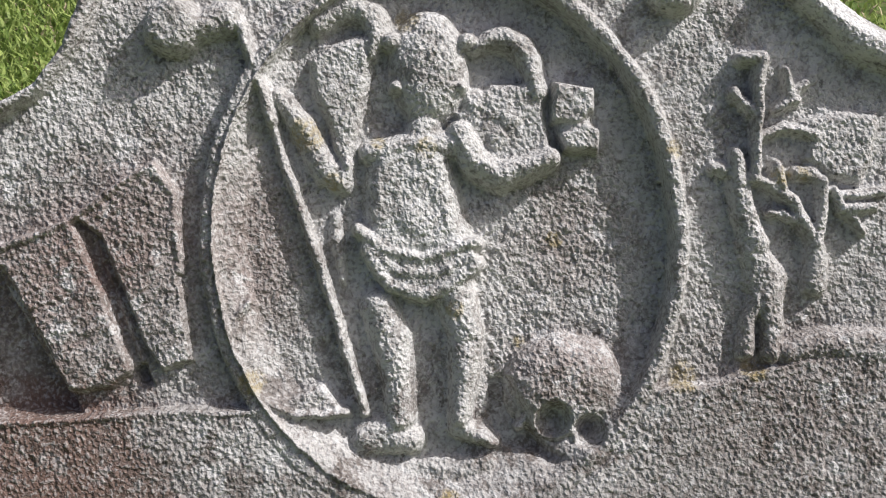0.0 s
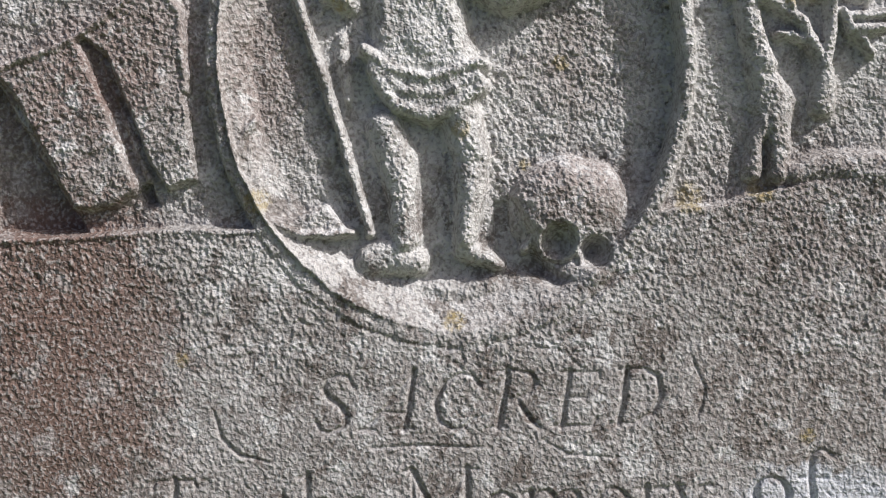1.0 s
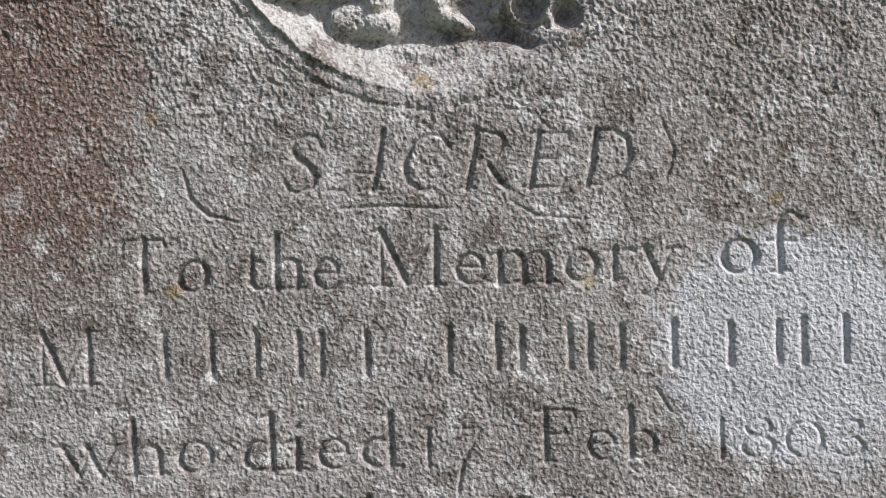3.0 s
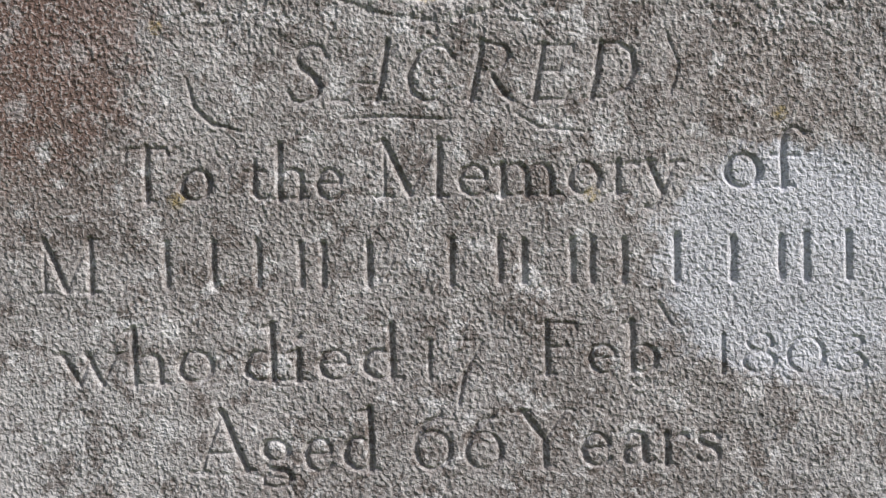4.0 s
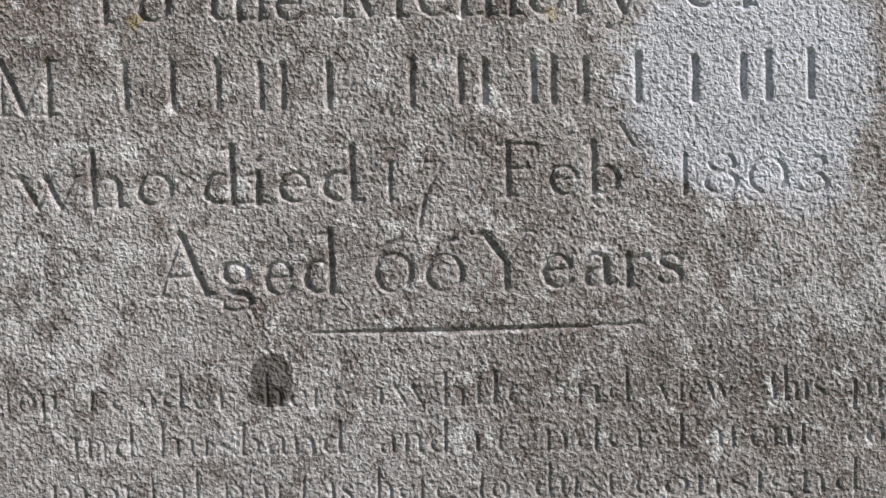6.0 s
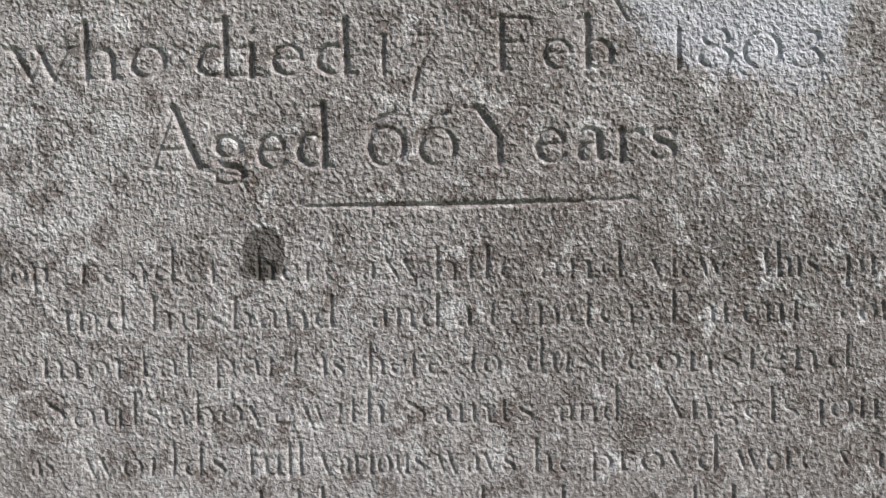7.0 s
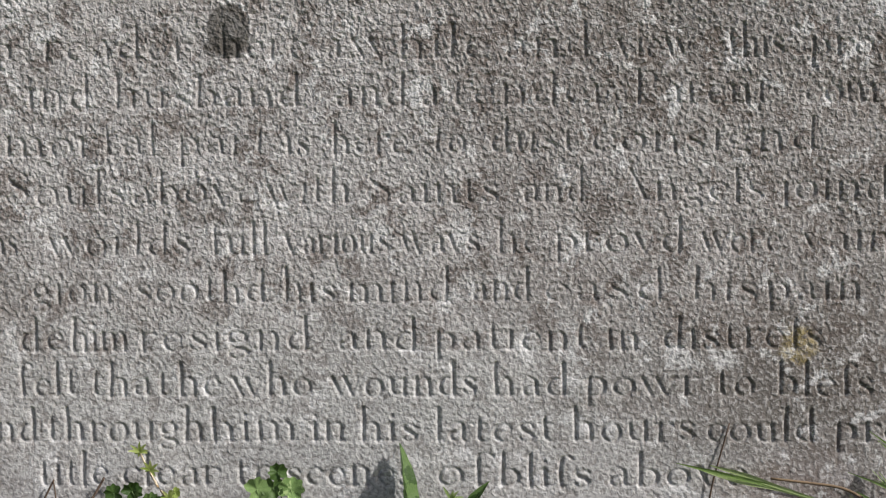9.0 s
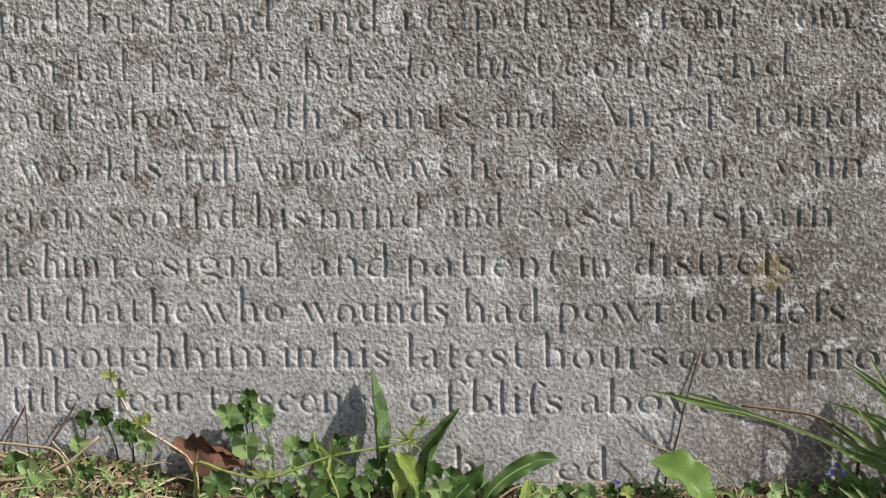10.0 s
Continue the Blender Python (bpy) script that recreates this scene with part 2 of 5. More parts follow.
def sink(points, deep, bevel=4.0, mm=None):
    """Cuts an outline, or a run of strokes of that width, this many mm down into whatever is there."""
    if mm is None:
        w = window(points, 0.004)
        k = np.clip(inside(w, points) * 1000 / bevel, 0, 1)
    else:
        mm = mm if isinstance(mm, (list, tuple)) else [mm] * len(points)
        w = window(points, max(mm) / 1000 + 0.004)
        k = np.clip(1 - chain(w, points, [r / 1000 for r in mm]), 0, 1) ** 0.6
    H[w] -= deep / 1000 * k


# levels, in mm: the written face 0, the picture ground, and the deeper ground within the oval
GROUND, DEEP = -11.0, -22.0
LEDGE = [(-0.3427, 0.8345), (-0.1434, 0.8352), (-0.1301, 0.8707), (0.1309, 0.8605), (0.1419, 0.8403), (0.1814, 0.8419), (0.2370, 0.8543), (0.3319, 0.8683),
         (0.3460, 1.1843), (-0.3291, 1.2139)]
w = window(LEDGE, 0.004)
d = inside(w, LEDGE) * 1000
H[w] = np.where(d > 0, np.maximum(GROUND / 1000, -d * 0.006), H[w])
# the oval sinking and its moulded ring
OC, OW, OH = (-0.0018, 0.9528), 0.1665, 0.196
e = np.hypot((U + WANDER_X - OC[0]) / OW, (V + WANDER_Z - OC[1]) / OH)
out = (e - 1) * OW * 1000
H[out < -4] = DEEP / 1000
H = np.where((out >= -4) & (out < -1), np.minimum(H, 0.0), H)
low = np.maximum(np.clip((OC[1] - V - 0.07) / 0.07, 0, 1), 0.75 * np.clip((OC[0] - U - 0.10) / 0.04, 0, 1))  # towards its foot and its west side the oval has a broad sloping rim
rim = DEEP / 1000 + 0.020 * np.clip((out + 27) / 23, 0, 1) ** 0.8
H = np.where((out < -3) & (rim > H), H + (rim - H) * low, H)
PARTS.append("oval_frame")
hoop = np.abs(out) < 5.8
proud = 6.4 - 2.2 * np.clip((OC[1] - V - 0.04) / 0.08, 0, 1)  # lower towards the foot
ring = (-4.0 + proud * np.sqrt(np.clip(1 - (out / 5.8) ** 2, 0, 1))) / 1000
ring = np.where((out > 0) & (H > -0.002), np.maximum(ring, 0.0006), ring)
up = hoop & (ring > H) | (hoop & (out > 0) & (H > -0.002))
H, WHAT = np.where(up, ring, H), np.where(up, 1, WHAT)
slope = (out < -4) & (U < OC[0] - 0.02)
H = np.where(slope, H + 0.009 * np.clip((OC[0] - U) / 0.15, 0, 1), H)

# inside the oval
slab("carved_figure", [(-0.0952, 1.0845), (-0.0813, 1.0947), (-0.0594, 1.1019), (-0.0400, 1.1024), (-0.0456, 1.0770), (-0.0539, 1.0369), (-0.0680, 0.9876), (-0.0780, 1.0082), (-0.0836, 1.0354), (-0.0936, 1.0574)], DEEP, 16, 9)
limb("carved_figure", [(-0.0846, 1.1064), (-0.0735, 1.1154), (-0.0599, 1.1191), (-0.0466, 1.1129), (-0.0430, 1.1020), (-0.0478, 1.0847)], [9, 11, 12, 12, 10, 6], DEEP, 19)
limb("carved_figure", [(0.0246, 1.0860), (0.0344, 1.0920), (0.0463, 1.0930), (0.0580, 1.0878), (0.0654, 1.0751), (0.0692, 1.0511)], [6, 8, 10, 10, 9, 7], DEEP, 17)
slab("carved_figure", [(0.0077, 1.0398), (0.0364, 1.0624), (0.0720, 1.0609), (0.0778, 1.0091), (0.0298, 0.9991)], DEEP, 14)
oval("carved_figure", (0.0386, 1.0206), 16, 14, DEEP, 17)
oval("carved_figure", (0.0492, 1.0361), 17, 20, DEEP, 16)
oval("carved_figure", (0.0237, 1.0451), 10, 14, DEEP, 16)
oval("carved_figure", (-0.0077, 1.0730), 29, 44, DEEP, 24, 0, 2.6)
slab("carved_figure", [(-0.0546, 1.0225), (-0.0245, 1.0292), (0.0069, 1.0219), (0.0167, 0.9679), (0.0231, 0.9320), (-0.0600, 0.9353), (-0.0612, 0.9870)], DEEP, 20, 16)
limb("carved_figure", [(-0.1157, 1.0577), (-0.0998, 1.0363), (-0.0832, 1.0038), (-0.0713, 0.9934), (-0.0683, 1.0072)], [8, 11, 12, 8, 6], DEEP, 19)
limb("carved_figure", [(0.0130, 1.0257), (0.0229, 1.0054), (0.0376, 0.9957), (0.0556, 0.9989), (0.0757, 1.0060)], [11, 13, 13, 12, 9], DEEP, 24)
slab("carved_figure", [(-0.0591, 0.9599), (-0.0181, 0.9416), (0.0206, 0.9480), (0.0230, 0.9280), (0.0026, 0.9138), (-0.0370, 0.9166), (-0.0553, 0.9351)], DEEP, 19, 5)
limb("carved_figure", [(-0.0497, 0.9448), (-0.0364, 0.9304), (-0.0088, 0.9273), (0.0174, 0.9382)], 4, DEEP + 15, 6)
limb("carved_figure", [(-0.0622, 0.9612), (-0.0437, 0.9458), (-0.0182, 0.9384), (0.0038, 0.9439), (0.0206, 0.9472)], 5, DEEP + 13, 9)
limb("carved_figure", [(-0.0556, 0.9471), (-0.0408, 0.9207), (-0.0173, 0.9122), (0.0028, 0.9189), (0.0192, 0.9322)], 6, DEEP + 13, 8)
limb("carved_figure", [(-0.0785, 0.9698), (-0.0784, 0.9520), (-0.0748, 0.9240)], [5, 6, 3], DEEP, 11)
limb("carved_figure", [(-0.0501, 0.9052), (-0.0423, 0.8831), (-0.0386, 0.8552), (-0.0374, 0.8255)], [14, 15, 12, 11], DEEP, 19)
limb("carved_figure", [(0.0027, 0.9170), (0.0117, 0.8849), (0.0098, 0.8573), (0.0049, 0.8239)], [15, 13, 11, 9], DEEP, 19)
limb("carved_figure", [(0.0046, 0.8172), (0.0279, 0.8068)], [9, 6], DEEP, 14)
limb("carved_figure", [(-0.0630, 0.8107), (-0.0450, 0.8140), (-0.0313, 0.8095)], [13, 15, 11], DEEP, 16)
limb("hourglass", [(0.0940, 1.0363), (0.0949, 1.0255)], [14, 14], DEEP, 15)
slab("hourglass", [(0.0794, 1.0612), (0.1103, 1.0556), (0.1100, 1.0363), (0.0986, 1.0276), (0.0765, 1.0307)], DEEP, 19, 3)
slab("hourglass", [(0.0818, 1.0228), (0.1022, 1.0311), (0.1121, 1.0248), (0.1113, 1.0071), (0.0852, 1.0098)], DEEP, 20, 3)
limb("staff", [(-0.1389, 1.1077), (-0.1266, 1.0653), (-0.1162, 1.0250), (-0.1050, 0.9848), (-0.0916, 0.9406), (-0.0811, 0.9044), (-0.0743, 0.8764), (-0.0618, 0.8304)],
     [4, 4, 3.5, 3.5, 4, 3.5, 4, 3.5], DEEP + 8, 9)

limb("staff", [(-0.1393, 1.1089), (-0.1319, 1.0835), (-0.1259, 1.0633), (-0.1196, 1.0391)], [5, 5, 5, 4], -12, 15)
slab("scythe_blade", [(-0.1404, 0.8529), (-0.1159, 0.8444), (-0.0925, 0.8532), (-0.0753, 0.8320), (-0.1056, 0.8289), (-0.1276, 0.8351)], DEEP + 8, 9, 3)
limb("scythe_back", [(-0.1410, 0.9130), (-0.1509, 0.9008), (-0.1511, 0.8819), (-0.1443, 0.8615), (-0.1329, 0.8436), (-0.1104, 0.8312), (-0.0755, 0.8315)], [3, 4.5, 4.5, 4.5, 4.5, 4, 3], -12, 12)
oval("carved_skull", (0.0788, 0.8428), 44, 38, DEEP, 21, 8, 2.6)
sink([(0.0952, 0.8123)], 19, mm=12)
sink([(0.0698, 0.8213)], 19, mm=13)
sink([(0.0845, 0.8068)], 7, mm=5)
sink([(0.0233, 0.8504), (0.0423, 0.8537), (0.0548, 0.8289), (0.0593, 0.8072), (0.0803, 0.7943), (0.0692, 0.7853), (0.0242, 0.8058)], 9, 5)
limb("carved_skull", [(0.0461, 0.8164), (0.0544, 0.8259)], [4, 3], DEEP, 9)
limb("carved_skull", [(0.0836, 0.8149), (0.0852, 0.8050)], [4, 4], DEEP, 11)
limb("carved_mound", [(-0.0580, 0.7848), (-0.0184, 0.7853), (0.0212, 0.7877)], [9, 11, 9], DEEP + 2, 6)
for curl, size in (((-0.0331, 1.0932), 8), ((0.0200, 1.0902), 8), ((-0.0312, 1.0613), 6), ((0.0144, 1.0594), 6)):
    oval("carved_figure", curl, size, size, DEEP + 8, 13)
limb("carved_figure", [(-0.0116, 1.0346), (-0.0191, 1.0163)], [13, 13], DEEP, 18)
limb("carved_figure", [(-0.0509, 1.0152), (-0.0190, 1.0178), (0.0068, 1.0180)], [10, 13, 11], DEEP, 20)
oval("carved_figure", (-0.0210, 0.9675), 34, 36, DEEP, 22)
groove_at = np.exp(-((out - 6.8) / 1.0) ** 2) * (V < OC[1] - 0.06)
H -= 0.0011 * groove_at

# outside the oval
oval("carved_knob", (-0.1867, 1.1097), 22, 22, GROUND, 24, 0, 4)
limb("carved_knob", [(-0.1729, 1.1071), (-0.1506, 1.1142)], [12, 14], GROUND, 18)
oval("carved_boss", (0.1675, 1.1197), 20, 18, GROUND, 22, 0, 4)
slab("carved_tablet", [(-0.3305, 0.9522), (-0.2665, 0.9735), (-0.2480, 0.9660), (-0.2155, 0.8740), (-0.2382, 0.8551), (-0.2741, 0.8525), (-0.3304, 0.9542)], GROUND - 4, 15, 3)
slab("carved_tablet", [(-0.2617, 0.9745), (-0.2051, 1.0136), (-0.1916, 0.9923), (-0.1881, 0.9365), (-0.1809, 0.8727), (-0.2039, 0.8649), (-0.2189, 0.8901), (-0.2441, 0.9626)], GROUND - 4, 15, 3)
sink([(-0.2638, 0.9714), (-0.2480, 0.9668), (-0.2146, 0.8681), (-0.2103, 0.8540), (-0.2222, 0.8545), (-0.2402, 0.9068)], 12, 4)
sink([(-0.3301, 0.9621), (-0.3108, 0.9414), (-0.2846, 0.8926), (-0.2627, 0.8382), (-0.3345, 0.8382)], 12, 4)
limb("carved_tree", [(0.2110, 1.0699), (0.2268, 1.0692), (0.2236, 1.0561), (0.2230, 1.0349), (0.2211, 1.0163), (0.2171, 0.9846)], [5, 7, 5, 5, 4, 5], GROUND, 17)
limb("carved_tree", [(0.2068, 1.0468), (0.2138, 1.0380), (0.2213, 1.0284)], [5, 5, 4], GROUND, 13)
limb("carved_tree", [(0.2062, 1.0023), (0.2072, 0.9824), (0.2103, 0.9611), (0.2173, 0.9396)], [6, 8, 9, 10], GROUND, 15)
limb("carved_tree", [(0.1890, 0.9940), (0.1977, 0.9915), (0.2082, 0.9892)], [4, 5, 5], GROUND, 10)
limb("carved_tree", [(0.2133, 0.9384), (0.2181, 0.9276), (0.2235, 0.9129), (0.2265, 0.8955), (0.2269, 0.8810), (0.2250, 0.8612)], [10, 12, 16, 10, 8, 8], GROUND, 12)
limb("carved_tree", [(0.2203, 0.9063), (0.2101, 0.8855), (0.2066, 0.8644)], [8, 6, 8], GROUND, 10)
limb("carved_tree", [(0.2169, 0.9861), (0.2311, 0.9794), (0.2452, 0.9676), (0.2524, 0.9514), (0.2592, 0.9379)], [4, 5, 5, 5, 6], GROUND, 13)
limb("carved_tree", [(0.2651, 0.9814), (0.2645, 0.9615), (0.2592, 0.9379)], [5, 5, 6], GROUND, 13)
limb("carved_tree", [(0.2595, 0.9379), (0.2594, 0.9233), (0.2575, 0.9101)], [7, 9, 10], GROUND, 11)
limb("carved_tree", [(0.2271, 0.9604), (0.2372, 0.9600), (0.2470, 0.9543)], [3, 4, 4], GROUND, 11)
limb("carved_tree", [(0.2732, 0.9745), (0.2779, 0.9615), (0.2898, 0.9618), (0.3004, 0.9627)], [4, 5, 5, 4], GROUND, 13)
limb("carved_tree", [(0.2795, 0.9604), (0.2884, 0.9526), (0.2933, 0.9445)], [4, 4, 3], GROUND, 11)
limb("carved_tree", [(0.2760, 0.9704), (0.2905, 0.9706), (0.3075, 0.9723)], [4, 4, 4], GROUND, 12)
limb("carved_tree", [(0.2328, 0.9933), (0.2351, 0.9852), (0.2379, 0.9780)], [5, 6, 4], GROUND, 14)
limb("carved_tree", [(0.2481, 0.9874), (0.2592, 0.9862)], [6, 6], GROUND, 12)
limb("carved_tree", [(0.2429, 1.0614), (0.2457, 1.0475), (0.2480, 1.0399), (0.2350, 1.0333)], [3, 5, 6, 3], GROUND, 12)
limb("carved_tree", [(0.2578, 1.0510), (0.2474, 1.0442)], [3, 4], GROUND, 11)
limb("carved_tree", [(0.2242, 1.0148), (0.2384, 1.0198), (0.2503, 1.0185), (0.2620, 1.0143)], [4, 4, 4, 5], GROUND, 12)
slab("carved_tree", [(0.2611, 1.0287), (0.2838, 1.0309), (0.3082, 1.0294), (0.3075, 1.0134), (0.3007, 0.9923), (0.2934, 0.9761), (0.2698, 0.9829), (0.2491, 0.9958), (0.2578, 1.0141), (0.2476, 1.0244)], GROUND, 9, 7)
limb("carved_ground", [(0.2374, 0.8622), (0.2611, 0.8664), (0.3158, 0.8591)], [10, 13, 16], GROUND, 13)
limb("scrolled_border", [(0.2487, 1.1249), (0.2755, 1.1039), (0.2981, 1.0812), (0.3328, 1.0638)], [12, 15, 16, 16], GROUND, 21, 4)
limb("carved_ledge", [(-0.3427, 0.8345), (-0.2708, 0.8345), (-0.2069, 0.8376), (-0.1442, 0.8352)], 2.4, -1.0, 2.4)
limb("carved_tablet", [(-0.3305, 0.9518), (-0.2665, 0.9739), (-0.2329, 0.9960), (-0.2052, 1.0128)], 3, -2, 4.5)
limb("carved_tablet", [(-0.2052, 1.0128), (-0.1916, 0.9903), (-0.1881, 0.9365)], 3, -2, 3.5)
limb("shoulder_moulding", [(-0.2371, 1.1538), (-0.2588, 1.1068), (-0.2853, 1.0720), (-0.3147, 1.0564), (-0.3429, 1.0524)], 7, -3, 8)

# the carving is worn: softened and pitted
def soften(field, times):
    for _ in range(times):
        p = np.pad(field, 1, mode="edge")
        field = (field * 2 + p[:-2, 1:-1] + p[2:, 1:-1] + p[1:-1, :-2] + p[1:-1, 2:]) / 6
    return field


relief = inside((slice(None), slice(None)), LEDGE) > 0
relief |= out < 9
H = np.where(relief, soften(H, 3), H)
H += np.where(relief, rough(0.013, 41) * 0.0008 + rough(0.007, 42) * 0.0006, 0)

# ---- the inscription, cut into the face with a chisel: strokes with a V-shaped section ----
CUT = np.zeros(U.shape)
WORD_AREAS = []
XH = 0.55  # height of the small letters; tall ones are 1


def stem(x, low, high, foot=True, flag=True, wide=1.0):
    """A thick upright with its foot serif and the slanting flag at its head."""
    out = [[(x, low, wide), (x, high, wide)]]
    if foot:
        out.append([(x - 0.11, low + 0.012, 0.2), (x, low + 0.025, 0.5), (x + 0.11, low + 0.012, 0.2)])
    if flag:
        out.append([(x - 0.12, high - 0.055, 0.2), (x, high - 0.02, 0.7)])
    return out


def arch(x0, x1):
    return [(x0, 0.40, 0.3), (x0 + (x1 - x0) * 0.35, 0.52, 0.45), (x0 + (x1 - x0) * 0.68, 0.54, 0.6), (x1 - 0.02, 0.47, 0.85), (x1, 0.36, 1), (x1, 0.0, 1)]


def foot_at(x):
    return [(x - 0.11, 0.012, 0.2), (x, 0.025, 0.5), (x + 0.11, 0.012, 0.2)]


def round_stroke(cx, cz, rx, rz, start=0, end=360, heavy=1.0):
    """Part of an oval, thick at its sides and thin above and below."""
    n = max(5, int(abs(end - start) / 22))
    out = []
    for k in range(n + 1):
        q = radians(start + (end - start) * k / n)
        out.append((cx + rx * math.cos(q), cz + rz * math.sin(q), (0.35 + 0.65 * abs(math.cos(q)) ** 1.3) * heavy))
    return out


def bowl_right(x, mid=0.275):
    return [(x, mid + 0.125, 0.3), (x + 0.10, mid + 0.255, 0.45), (x + 0.20, mid + 0.245, 0.65), (x + 0.29, mid + 0.13, 1), (x + 0.31, mid, 1),
            (x + 0.29, mid - 0.14, 1), (x + 0.20, mid - 0.25, 0.65), (x + 0.10, mid - 0.27, 0.4), (x, mid - 0.19, 0.3)]


def flip(stroke, wide):
    return [(wide - x, z, w) for x, z, w in stroke]


def shrink(strokes, wide, high, x=0.0, z=0.0):
    return [[(x + a * wide, z + b * high, w) for a, b, w in s] for s in strokes]


S_CURVE = [(0.32, 0.43, 0.7), (0.27, 0.52, 0.5), (0.18, 0.55, 0.4), (0.09, 0.50, 0.65), (0.07, 0.42, 0.8), (0.13, 0.33, 1), (0.25, 0.25, 1),
           (0.32, 0.15, 0.9), (0.30, 0.05, 0.65), (0.20, 0.0, 0.4), (0.10, 0.02, 0.5), (0.05, 0.11, 0.7)]
C_CURVE = [(0.40, 0.43, 0.8), (0.33, 0.52, 0.5), (0.23, 0.55, 0.4), (0.11, 0.46, 0.8), (0.06, 0.28, 1), (0.11, 0.10, 0.85), (0.23, 0.0, 0.4), (0.33, 0.02, 0.4), (0.41, 0.12, 0.25)]
V_LEFT, V_RIGHT = [(0.05, 0.55, 1), (0.23, 0.0, 0.8)], [(0.23, 0.0, 0.4), (0.40, 0.55, 0.45)]
V_TOPS = [[(-0.03, 0.54, 0.25), (0.13, 0.54, 0.25)], [(0.32, 0.54, 0.25), (0.48, 0.54, 0.25)]]
SIX = [round_stroke(0.30, 0.38, 0.23, 0.38), [(0.07, 0.42, 1), (0.11, 0.70, 1), (0.22, 0.92, 0.9), (0.40, 1.06, 0.7)]]
